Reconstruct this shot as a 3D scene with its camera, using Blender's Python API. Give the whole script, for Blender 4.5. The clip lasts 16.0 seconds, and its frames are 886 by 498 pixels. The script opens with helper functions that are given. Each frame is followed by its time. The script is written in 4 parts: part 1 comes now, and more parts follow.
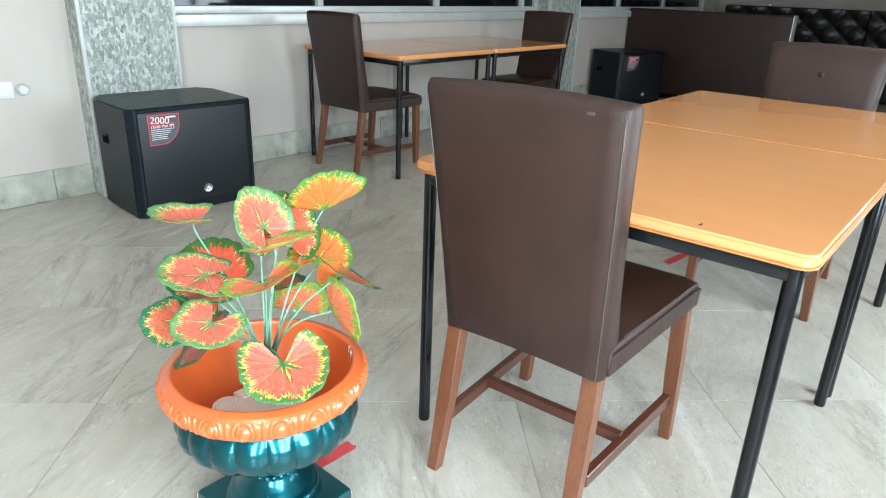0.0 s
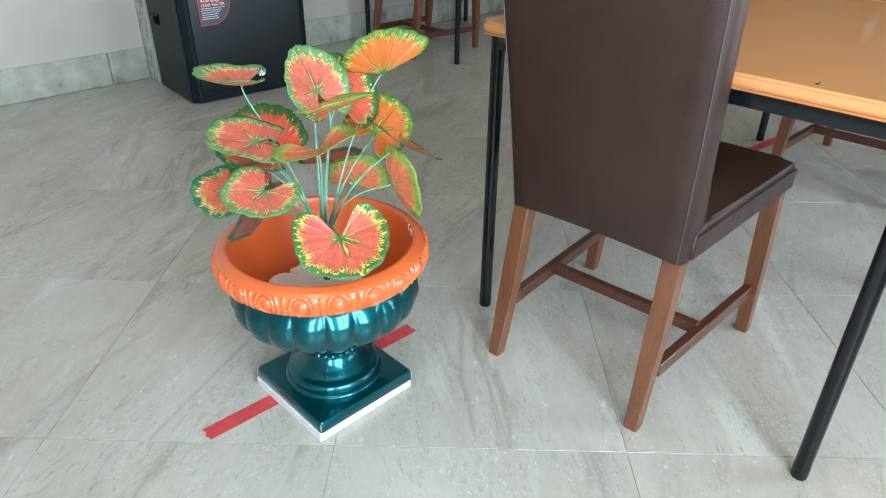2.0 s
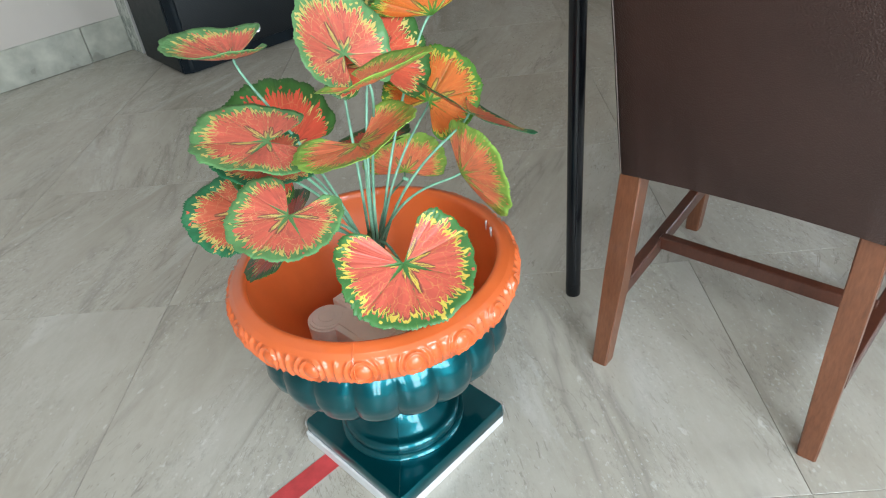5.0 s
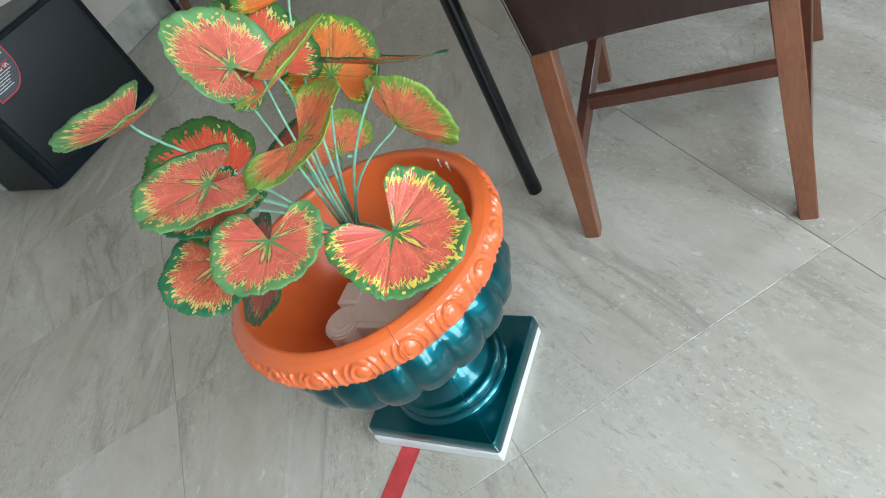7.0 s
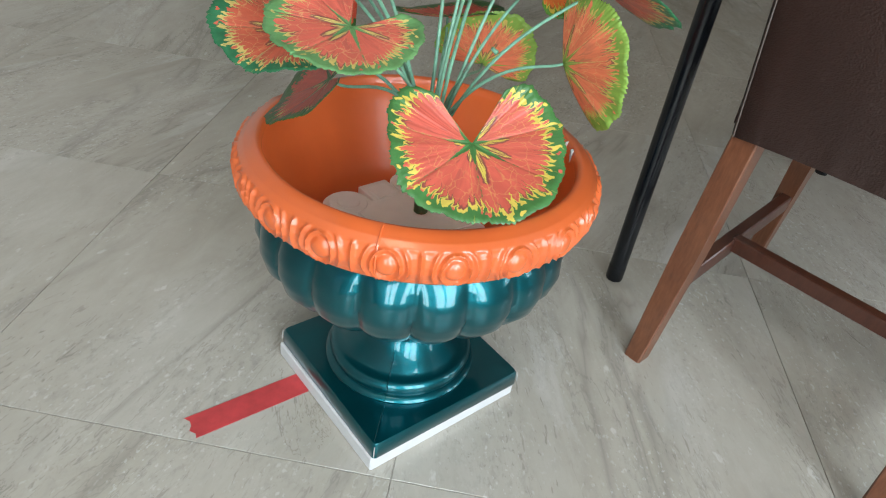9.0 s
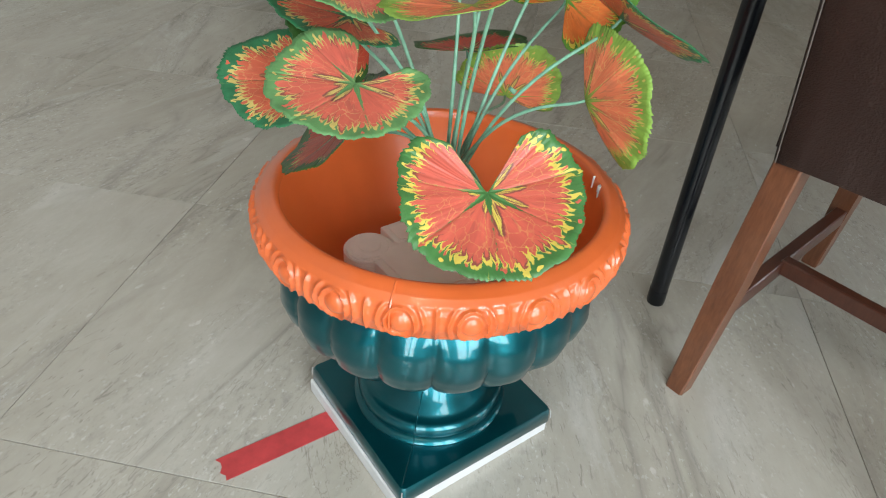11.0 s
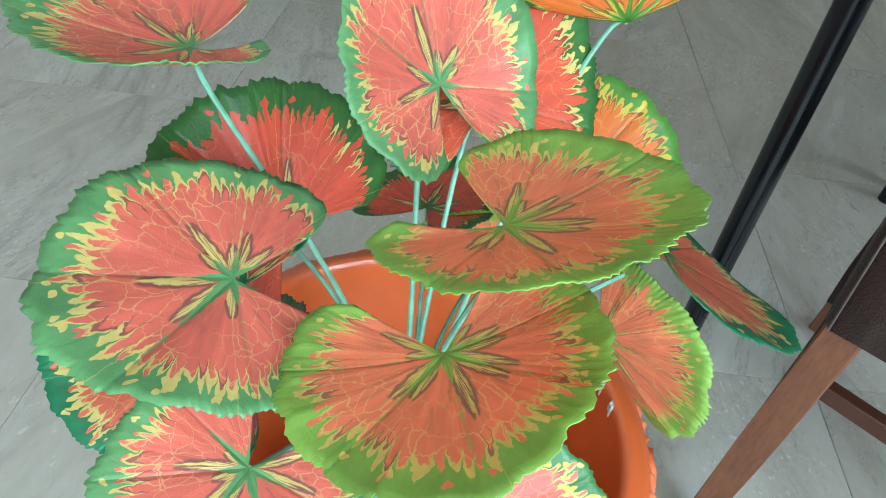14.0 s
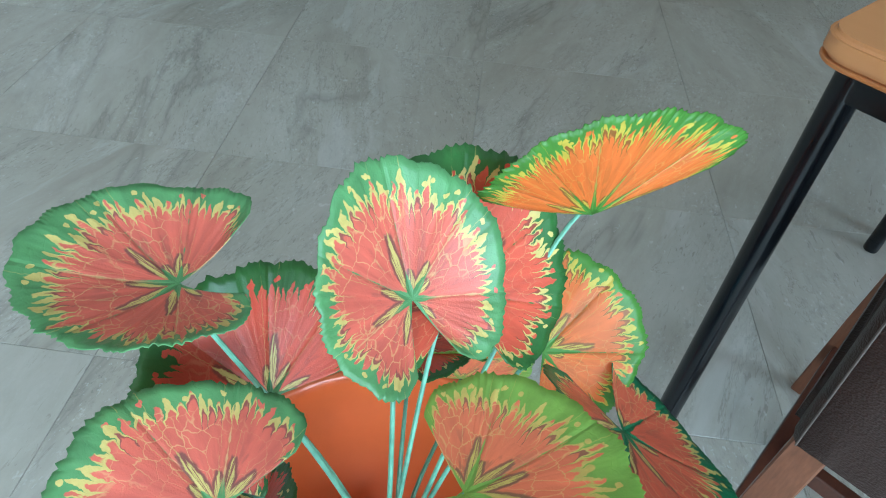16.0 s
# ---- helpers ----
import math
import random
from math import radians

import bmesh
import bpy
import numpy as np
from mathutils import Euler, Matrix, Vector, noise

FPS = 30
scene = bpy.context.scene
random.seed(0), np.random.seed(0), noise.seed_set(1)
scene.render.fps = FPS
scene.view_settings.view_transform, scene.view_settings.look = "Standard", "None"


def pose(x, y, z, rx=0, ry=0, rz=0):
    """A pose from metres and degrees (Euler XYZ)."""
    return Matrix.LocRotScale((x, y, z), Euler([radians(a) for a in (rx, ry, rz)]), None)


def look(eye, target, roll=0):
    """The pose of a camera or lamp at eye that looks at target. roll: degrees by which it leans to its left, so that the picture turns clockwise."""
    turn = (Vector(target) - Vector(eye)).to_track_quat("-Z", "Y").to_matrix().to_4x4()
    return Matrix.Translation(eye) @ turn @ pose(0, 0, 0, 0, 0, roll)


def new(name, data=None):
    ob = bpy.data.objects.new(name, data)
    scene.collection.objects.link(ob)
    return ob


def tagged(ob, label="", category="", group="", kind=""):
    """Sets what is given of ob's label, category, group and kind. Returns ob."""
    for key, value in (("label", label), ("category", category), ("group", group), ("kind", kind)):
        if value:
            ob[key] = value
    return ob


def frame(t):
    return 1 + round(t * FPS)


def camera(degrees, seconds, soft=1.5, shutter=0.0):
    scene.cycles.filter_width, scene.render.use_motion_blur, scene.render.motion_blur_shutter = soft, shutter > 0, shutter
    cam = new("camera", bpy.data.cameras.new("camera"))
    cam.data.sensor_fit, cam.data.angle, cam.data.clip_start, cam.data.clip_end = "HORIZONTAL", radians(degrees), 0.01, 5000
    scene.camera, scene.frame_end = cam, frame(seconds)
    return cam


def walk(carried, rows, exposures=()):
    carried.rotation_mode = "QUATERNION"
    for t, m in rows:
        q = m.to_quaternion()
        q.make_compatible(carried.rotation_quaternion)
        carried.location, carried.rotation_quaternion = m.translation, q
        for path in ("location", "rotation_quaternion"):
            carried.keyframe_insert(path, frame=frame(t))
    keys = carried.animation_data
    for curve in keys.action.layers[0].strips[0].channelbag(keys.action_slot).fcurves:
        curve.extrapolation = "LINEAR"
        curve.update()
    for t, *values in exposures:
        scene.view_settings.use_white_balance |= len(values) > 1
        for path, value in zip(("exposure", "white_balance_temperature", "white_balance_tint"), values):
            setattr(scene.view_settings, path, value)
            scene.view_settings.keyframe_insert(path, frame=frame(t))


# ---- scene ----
cam = camera(67.0, 16.0, 1.1)
PATH = [
    (0, (1.071, -0.666, 1.144), (-0.132, 0.753, 0.411), 2.1),
    (0.5, (1.062, -0.645, 1.086), (-0.136, 0.676, 0.181), 2.0),
    (1, (1.046, -0.637, 1.072), (-0.149, 0.64, 0.101), 2.3),
    (1.5, (1.036, -0.628, 1.065), (-0.157, 0.64, 0.081), 1.7),
    (2, (1.004, -0.623, 1.047), (-0.224, 0.596, 0.045), 0.7),
    (2.5, (0.936, -0.588, 1.004), (-0.317, 0.553, -0.058), 1.1),
    (3, (0.79, -0.529, 0.949), (-0.4, 0.605, -0.192), 1.8),
    (5.5, (0.642, -0.429, 0.954), (-0.552, 0.672, -0.214), -13.8),
    (6, (0.622, -0.444, 0.958), (-0.49, 0.706, -0.242), -24.9),
    (6.5, (0.613, -0.459, 0.952), (-0.447, 0.696, -0.291), -29.6),
    (7, (0.598, -0.475, 0.944), (-0.436, 0.661, -0.337), -32.2),
    (7.5, (0.585, -0.488, 0.933), (-0.427, 0.634, -0.377), -30.2),
    (8, (0.593, -0.486, 0.885), (-0.398, 0.644, -0.436), -11.1),
    (8.5, (0.576, -0.459, 0.828), (-0.521, 0.678, -0.399), 4.8),
    (9, (0.538, -0.42, 0.747), (-0.644, 0.692, -0.422), 8.7),
    (11.5, (0.504, -0.342, 0.812), (-0.797, 0.611, -0.372), 3.3),
    (12, (0.476, -0.303, 0.889), (-0.867, 0.617, -0.273), 3.2),
    (12.5, (0.432, -0.264, 0.926), (-0.929, 0.629, -0.236), 2.9),
    (13, (0.316, -0.221, 0.907), (-0.929, 0.726, -0.339), 3.5),
    (13.5, (0.257, -0.177, 0.873), (-0.842, 0.839, -0.453), 5.4),
    (14, (0.227, -0.159, 0.868), (-0.831, 0.847, -0.5), 5.9),
    (14.5, (0.216, -0.15, 0.868), (-0.827, 0.86, -0.508), 5.8),
    (15, (0.206, -0.137, 0.899), (-0.842, 0.887, -0.462), 5.8),
    (15.5, (0.187, -0.124, 0.947), (-0.874, 0.905, -0.4), 5.8),
    (16, (0.178, -0.107, 0.984), (-0.865, 0.886, -0.404), 5.8),
]
EXPOSURES = [(0.0, 0.68, 6100, 8), (1.0, 0.22, 6000, 8), (1.5, 0.15, 5950, 7), (3.0, 0.02, 6100, 9), (6.0, -0.09, 6300, 10), (7.5, -0.2, 6050, 8), (9.0, -0.26, 6400, 11), (12.5, -0.12, 6600, 9), (14.0, 0.13, 5650, 1), (16.0, 0.11, 5200, -1)]
walk(cam, [(t, look(eye, target, roll)) for t, eye, target, roll in PATH], EXPOSURES)

# ---- world and light ----
world = bpy.data.worlds.new("world")
scene.world = world
world.use_nodes = True
wn = world.node_tree
sky = wn.nodes.new("ShaderNodeTexSky")
sky.sky_type, sky.sun_disc = "NISHITA", False
sky.sun_elevation, sky.sun_rotation = radians(40), radians(130)
wn.nodes["Background"].inputs["Strength"].default_value = 0.09
wn.links.new(sky.outputs["Color"], wn.nodes["Background"].inputs["Color"])


def area_light(name, eye, target, w, h, power, color):
    data = bpy.data.lights.new(name, "AREA")
    data.shape, data.size, data.size_y, data.energy, data.color = "RECTANGLE", w, h, power, color
    ob = new(name, data)
    ob.matrix_world = look(eye, target)
    return ob


# ---- room extents ----
WEST, EAST, SOUTH, NORTH, TOP = -2.74, 1.8, -4.2, 9.9, 3.0
DAY = (0.82, 0.94, 1.0)
# east windows: the middle of each, its half width, and the light of each of its two panes
# all unseen; the last one is added to light the far end
WINDOWS = [(-1.90, 0.46, 34), (-0.40, 0.50, 34), (1.74, 0.46, 20), (4.2, 0.46, 14)]
LOW, HIGH = 0.32, 2.10
for y, half, power in WINDOWS:
    for side in (-1, 1):
        mid = y + side * (half / 2 + 0.02)
        area_light("daylight_east_window", (EAST + 0.05, mid, (LOW + HIGH) / 2), (0, mid, 1.1), half - 0.05, HIGH - LOW - 0.06, power, DAY)
# unseen overhead lights, added to brighten leaves and floor from above
FILL_PANELS = [(0.90, -1.00, 9), (0.90, 3.40, 9)]
for x, y, power in FILL_PANELS:
    area_light("overhead_fill_lamp", (x, y, TOP - 0.045), (x, y + 0.0001, 0), 0.56, 0.56, power, (1.0, 0.80, 0.58))


# ---- node helpers ----
def mat(name, rough=0.5, metal=0.0):
    m = bpy.data.materials.new(name)
    m.use_nodes = True
    b = m.node_tree.nodes["Principled BSDF"]
    b.inputs["Roughness"].default_value, b.inputs["Metallic"].default_value = rough, metal
    return m, m.node_tree, b


def node(nt, kind, **values):
    n = nt.nodes.new(kind)
    for k, v in values.items():
        n.inputs[k.replace("_", " ")].default_value = v
    return n


def noise_tex(nt, vec, scale, detail=4.0, rough=0.55, distortion=0.0):
    n = node(nt, "ShaderNodeTexNoise", Scale=scale, Detail=detail, Roughness=rough, Distortion=distortion)
    if vec is not None:
        nt.links.new(vec, n.inputs["Vector"])
    return n.outputs["Fac"]


def ramp(nt, fac, stops, mode="LINEAR"):
    r = nt.nodes.new("ShaderNodeValToRGB")
    e = r.color_ramp.elements
    r.color_ramp.interpolation = mode
    while len(e) < len(stops):
        e.new(0.5)
    for el, (p, c) in zip(e, stops):
        el.position = p
        el.color = (*c, 1) if len(c) == 3 else c
    nt.links.new(fac, r.inputs["Fac"])
    return r.outputs["Color"]


def mixc(nt, fac, a, b, blend="MIX"):
    n = nt.nodes.new("ShaderNodeMix")
    n.data_type, n.blend_type = "RGBA", blend
    for sock, v in ((n.inputs[0], fac), (n.inputs[6], a), (n.inputs[7], b)):
        if isinstance(v, bpy.types.NodeSocket):
            nt.links.new(v, sock)
        elif isinstance(v, tuple):
            sock.default_value = (*v, 1)
        else:
            sock.default_value = v
    return n.outputs[2]


def calc(nt, op, a, b=0.0, c=0.0, clamp=False):
    n = nt.nodes.new("ShaderNodeMath")
    n.operation, n.use_clamp = op, clamp
    for sock, v in zip(n.inputs, (a, b, c)):
        if isinstance(v, bpy.types.NodeSocket):
            nt.links.new(v, sock)
        else:
            sock.default_value = v
    return n.outputs[0]


def bump(nt, bsdf, height, strength=0.3, dist=0.002):
    n = node(nt, "ShaderNodeBump", Strength=strength, Distance=dist)
    nt.links.new(height, n.inputs["Height"])
    nt.links.new(n.outputs["Normal"], bsdf.inputs["Normal"])


def coords(nt, which="Object", scale=(1, 1, 1), rot=(0, 0, 0), loc=None):
    tc = nt.nodes.new("ShaderNodeTexCoord")
    mp = nt.nodes.new("ShaderNodeMapping")
    mp.inputs["Scale"].default_value = scale
    mp.inputs["Rotation"].default_value = [radians(a) for a in rot]
    nt.links.new(tc.outputs[which], mp.inputs["Vector"])
    if loc is not None:
        nt.links.new(loc, mp.inputs["Location"])
    return mp.outputs["Vector"]


def simple(name, color, rough=0.5, metal=0.0, var=0.25, scale=14.0, bump_scale=220.0, bump_str=0.08, coat=0.0, spec=0.5):
    """A surface with two scales of variation and a fine relief."""
    m, nt, b = mat(name, rough, metal)
    v = coords(nt)
    big, fine = noise_tex(nt, v, scale, 5), noise_tex(nt, v, bump_scale, 3)
    dark = tuple(c * (1 - var) for c in color)
    light = tuple(min(1, c * (1 + var)) for c in color)
    col = ramp(nt, big, [(0.3, dark), (0.7, light)])
    nt.links.new(col, b.inputs["Base Color"])
    nt.links.new(calc(nt, "MULTIPLY_ADD", big, 0.2, rough - 0.1, True), b.inputs["Roughness"])
    b.inputs["Specular IOR Level"].default_value = spec
    b.inputs["Coat Weight"].default_value = coat
    b.inputs["Coat Roughness"].default_value = 0.12
    bump(nt, b, fine, bump_str, 0.001)
    return m


# ---- materials ----
def floor_material():
    m, nt, b = mat("marble_tile", 0.2)
    info = nt.nodes.new("ShaderNodeObjectInfo")
    shift = nt.nodes.new("ShaderNodeVectorMath")
    shift.operation = "SCALE"
    shift.inputs[0].default_value = (37.0, 19.0, 5.0)
    nt.links.new(info.outputs["Random"], shift.inputs["Scale"])
    turn = nt.nodes.new("ShaderNodeVectorRotate")
    turn.rotation_type = "Z_AXIS"
    nt.links.new(coords(nt, "Object"), turn.inputs["Vector"])
    nt.links.new(calc(nt, "MULTIPLY_ADD", info.outputs["Random"], 0.7, -0.25), turn.inputs["Angle"])

    def along(sx, sy, deg):
        mp = nt.nodes.new("ShaderNodeMapping")
        mp.inputs["Scale"].default_value = (sx, sy, 1)
        mp.inputs["Rotation"].default_value = (0, 0, radians(deg))
        nt.links.new(turn.outputs[0], mp.inputs["Vector"])
        nt.links.new(shift.outputs[0], mp.inputs["Location"])
        return mp.outputs["Vector"]

    v = along(1, 0.24, 5)
    wide = noise_tex(nt, v, 3.2, 6, 0.58, 0.9)
    fine = noise_tex(nt, along(1, 0.36, 5), 24, 5, 0.65, 0.6)
    grit = noise_tex(nt, along(1, 0.45, 5), 110, 4, 0.7)
    base = ramp(nt, wide, [(0.26, (0.350, 0.312, 0.252)), (0.45, (0.425, 0.388, 0.322)), (0.60, (0.465, 0.430, 0.366)), (0.78, (0.520, 0.492, 0.432))])
    base = mixc(nt, 0.20, base, ramp(nt, fine, [(0.3, (0.33, 0.315, 0.285)), (0.65, (0.57, 0.56, 0.53))]))
    # long dark veins, broken up
    vein = calc(nt, "ABSOLUTE", calc(nt, "SUBTRACT", noise_tex(nt, v, 2.3, 5, 0.58, 0.9), 0.5))
    line = ramp(nt, vein, [(0.0, (1, 1, 1)), (0.010, (0.5, 0.5, 0.5)), (0.032, (0, 0, 0))])
    gate = ramp(nt, noise_tex(nt, v, 4.0, 4, 0.6), [(0.48, (0, 0, 0)), (0.60, (1, 1, 1))])
    base = mixc(nt, calc(nt, "MULTIPLY", calc(nt, "MULTIPLY", line, gate), 0.5), base, (0.23, 0.21, 0.18))
    hair = calc(nt, "ABSOLUTE", calc(nt, "SUBTRACT", noise_tex(nt, along(1, 0.22, 12), 7.0, 6, 0.66, 0.25), 0.5))
    base = mixc(nt, calc(nt, "MULTIPLY", calc(nt, "MULTIPLY", ramp(nt, hair, [(0.0, (1, 1, 1)), (0.008, (0, 0, 0))]), gate), 0.5), base, (0.24, 0.22, 0.19))
    pale = ramp(nt, noise_tex(nt, along(1, 0.22, 5), 6.5, 5, 0.6, 0.6), [(0.60, (0, 0, 0)), (0.68, (1, 1, 1))])
    base = mixc(nt, calc(nt, "MULTIPLY", pale, 0.42), base, (0.60, 0.585, 0.55))
    # gritty worn streaks and pale flecks
    band = ramp(nt, noise_tex(nt, v, 7.0, 4, 0.6), [(0.44, (0.12, 0.12, 0.12)), (0.60, (1, 1, 1))])
    rub = calc(nt, "MULTIPLY", ramp(nt, grit, [(0.50, (0, 0, 0)), (0.68, (1, 1, 1))]), band)
    base = mixc(nt, calc(nt, "MULTIPLY", rub, 0.55), base, (0.29, 0.27, 0.24))
    pit = ramp(nt, noise_tex(nt, along(1, 0.6, 9), 190, 3, 0.6), [(0.63, (0, 0, 0)), (0.70, (1, 1, 1))])
    base = mixc(nt, calc(nt, "MULTIPLY", calc(nt, "MULTIPLY", pit, band), 0.45), base, (0.20, 0.185, 0.16))
    fleck = ramp(nt, noise_tex(nt, along(1, 0.6, 3), 150, 3, 0.6), [(0.60, (0, 0, 0)), (0.68, (1, 1, 1))])
    base = mixc(nt, calc(nt, "MULTIPLY", calc(nt, "MULTIPLY", fleck, band), 0.5), base, (0.66, 0.65, 0.62))
    spot = ramp(nt, noise_tex(nt, along(1, 0.5, 0), 48, 3, 0.6), [(0.67, (0, 0, 0)), (0.74, (1, 1, 1))])
    base = mixc(nt, calc(nt, "MULTIPLY", spot, 0.45), base, (0.68, 0.67, 0.64))
    # short dark dashes along the grain, and a few wandering cracks
    dash = ramp(nt, noise_tex(nt, along(1, 0.22, 5), 150, 3, 0.6, 0.6), [(0.61, (0, 0, 0)), (0.66, (1, 1, 1))])
    where = ramp(nt, noise_tex(nt, v, 5.0, 4, 0.6, 0.5), [(0.50, (0, 0, 0)), (0.60, (1, 1, 1))])
    base = mixc(nt, calc(nt, "MULTIPLY", calc(nt, "MULTIPLY", dash, where), 0.45), base, (0.19, 0.17, 0.14))
    crack = calc(nt, "ABSOLUTE", calc(nt, "SUBTRACT", noise_tex(nt, along(1, 0.5, 20), 5.5, 7, 0.62, 0.8), 0.5))
    few = ramp(nt, noise_tex(nt, along(1, 0.6, 0), 3.0, 2), [(0.54, (0, 0, 0)), (0.60, (1, 1, 1))])
    base = mixc(nt, calc(nt, "MULTIPLY", calc(nt, "MULTIPLY", ramp(nt, crack, [(0.0, (1, 1, 1)), (0.004, (0, 0, 0))]), few), 0.6), base, (0.20, 0.175, 0.14))
    nt.links.new(base, b.inputs["Base Color"])
    nt.links.new(calc(nt, "MULTIPLY_ADD", fine, 0.16, 0.14), b.inputs["Roughness"])
    bump(nt, b, calc(nt, "SUBTRACT", fine, calc(nt, "MULTIPLY", calc(nt, "ADD", dash, rub), 0.6)), 0.10, 0.001)
    return m


def leaf_material(name, red, green, yellow, glow=0.15, veins=0.5, fringe=1.0, margin=0.085):
    """Printed cloth leaf. uv.x is the angle round the stalk, uv.y the way out to the edge.
    fringe: how many of the red fingers are tipped with yellow; margin: the width of the green border."""
    m, nt, b = mat(name, 0.36)
    uv = nt.nodes.new("ShaderNodeUVMap")
    sep = nt.nodes.new("ShaderNodeSeparateXYZ")
    nt.links.new(uv.outputs["UV"], sep.inputs[0])
    ang, rad = sep.outputs[0], sep.outputs[1]
    info = nt.nodes.new("ShaderNodeObjectInfo")
    seed = calc(nt, "MULTIPLY", info.outputs["Random"], 40.0)
    obj = coords(nt, "Object")

    def polar(ka, kr):
        c = nt.nodes.new("ShaderNodeCombineXYZ")
        nt.links.new(calc(nt, "MULTIPLY", ang, ka), c.inputs[0])
        nt.links.new(calc(nt, "MULTIPLY", rad, kr), c.inputs[1])
        nt.links.new(seed, c.inputs[2])
        return c.outputs[0]

    def dice(cell, salt):
        """A random number for each whole cell."""
        w = nt.nodes.new("ShaderNodeTexWhiteNoise")
        w.noise_dimensions = "1D"
        nt.links.new(calc(nt, "ADD", calc(nt, "ADD", cell, calc(nt, "FLOOR", seed)), salt), w.inputs["W"])
        return w.outputs["Value"]

    def step(x, at, soft=0.006):
        return calc(nt, "MULTIPLY_ADD", x, 1 / soft, 0.5 - at / soft, True)

    def both(*fs):
        f = fs[0]
        for g in fs[1:]:
            f = calc(nt, "MULTIPLY", f, g)
        return f

    wob = calc(nt, "SUBTRACT", noise_tex(nt, obj, 190, 2), 0.5)
    wob2 = calc(nt, "SUBTRACT", noise_tex(nt, obj, 70, 3), 0.5)
    broad = calc(nt, "MULTIPLY_ADD", noise_tex(nt, polar(4.5, 0.3), 1.0, 2), 0.16, -0.08)
    # the red field, mottled, with a net of fine pale veins
    tone = noise_tex(nt, polar(30, 2.2), 1.0, 4)
    redc = ramp(nt, tone, [(0.28, tuple(c * 0.80 for c in red)), (0.72, tuple(min(1, c * 1.12) for c in red))])
    pale = tuple(0.55 * y + 0.45 * r + 0.05 for y, r in zip(yellow, red))
    vor = node(nt, "ShaderNodeTexVoronoi", Scale=1.0)
    vor.feature = "DISTANCE_TO_EDGE"
    warp = nt.nodes.new("ShaderNodeVectorMath")
    warp.operation = "MULTIPLY_ADD"
    blur = node(nt, "ShaderNodeTexNoise", Scale=55.0, Detail=3.0)
    nt.links.new(obj, blur.inputs["Vector"])
    nt.links.new(blur.outputs["Color"], warp.inputs[0])
    warp.inputs[1].default_value = (1.3, 1.3, 0.0)
    nt.links.new(polar(26, 7.0), warp.inputs[2])
    nt.links.new(warp.outputs[0], vor.inputs["Vector"])
    net = ramp(nt, vor.outputs["Distance"], [(0.0, (1, 1, 1)), (0.020, (0.7, 0.7, 0.7)), (0.045, (0, 0, 0))])
    gate = ramp(nt, noise_tex(nt, obj, 24, 2), [(0.42, (0, 0, 0)), (0.58, (1, 1, 1))])
    col = mixc(nt, calc(nt, "MULTIPLY", both(net, gate), veins), redc, pale)
    # ribs: where across the nearest of the seven, in leaf radii
    r6 = calc(nt, "MULTIPLY_ADD", ang, 6.0, 0.5)
    across = calc(nt, "MULTIPLY", calc(nt, "SUBTRACT", calc(nt, "FRACT", r6), 0.5), calc(nt, "MULTIPLY", rad, 0.86))
    lat = calc(nt, "ADD", calc(nt, "ABSOLUTE", across), calc(nt, "ADD", calc(nt, "MULTIPLY", wob, 0.030), calc(nt, "MULTIPLY", wob2, 0.024)))
    half = calc(nt, "FLOOR", calc(nt, "MULTIPLY", ang, 12.0))
    rib = calc(nt, "FLOOR", r6)
    crease = calc(nt, "SUBTRACT", 1.0, calc(nt, "MULTIPLY", lat, 40.0), 0.0, True)
    fade = ramp(nt, rad, [(0.25, (1, 1, 1)), (0.85, (0, 0, 0))])
    col = mixc(nt, both(crease, fade, 0.5), col, tuple(0.30 * g + 0.45 * r for g, r in zip(green, red)))
    # dusky maroon patches beside the ribs and inside the fringe
    dusk = tuple(c * k for c, k in zip(red, (0.26, 0.50, 0.62)))
    smudge = both(step(noise_tex(nt, polar(26, 3.2), 1.0, 2), 0.60, 0.05), ramp(nt, rad, [(0.12, (0, 0, 0)), (0.22, (1, 1, 1)), (0.5, (0.5, 0.5, 0.5)), (0.62, (0, 0, 0))]))
    col = mixc(nt, both(smudge, 0.35), col, dusk)
    # the border: red fingers, each with a random reach, tipped with a yellow drop
    gtone = ramp(nt, noise_tex(nt, polar(22, 3), 1.0, 4), [(0.3, tuple(c * 0.78 for c in green)), (0.7, tuple(c * 1.22 for c in green))])
    ytone = ramp(nt, noise_tex(nt, obj, 160, 2), [(0.3, tuple(c * 0.84 for c in yellow)), (0.7, yellow)])
    count = calc(nt, "ADD", calc(nt, "MULTIPLY", ang, 58.0), calc(nt, "ADD", calc(nt, "MULTIPLY", wob2, 2.2), calc(nt, "MULTIPLY_ADD", noise_tex(nt, polar(9, 0.0), 1.0, 1), 3.0, -1.5)))
    cell = calc(nt, "FLOOR", count)
    u = calc(nt, "MULTIPLY_ADD", calc(nt, "FRACT", count), 2.0, -1.0)
    u2 = calc(nt, "MULTIPLY", u, u)
    reach = calc(nt, "MULTIPLY_ADD", dice(cell, 3.0), 0.13, 0.965 - margin - 0.065)
    lip = calc(nt, "SUBTRACT", calc(nt, "ADD", reach, broad), calc(nt, "MULTIPLY", u2, calc(nt, "MULTIPLY_ADD", dice(cell, 11.0), 0.10, 0.07)))
    past = calc(nt, "ADD", calc(nt, "SUBTRACT", rad, lip), calc(nt, "MULTIPLY", wob, 0.05))
    drop = calc(nt, "MULTIPLY_ADD", dice(cell, 23.0), 0.10, 0.025)
    tipped = calc(nt, "LESS_THAN", dice(cell, 31.0), 0.86 * fringe)
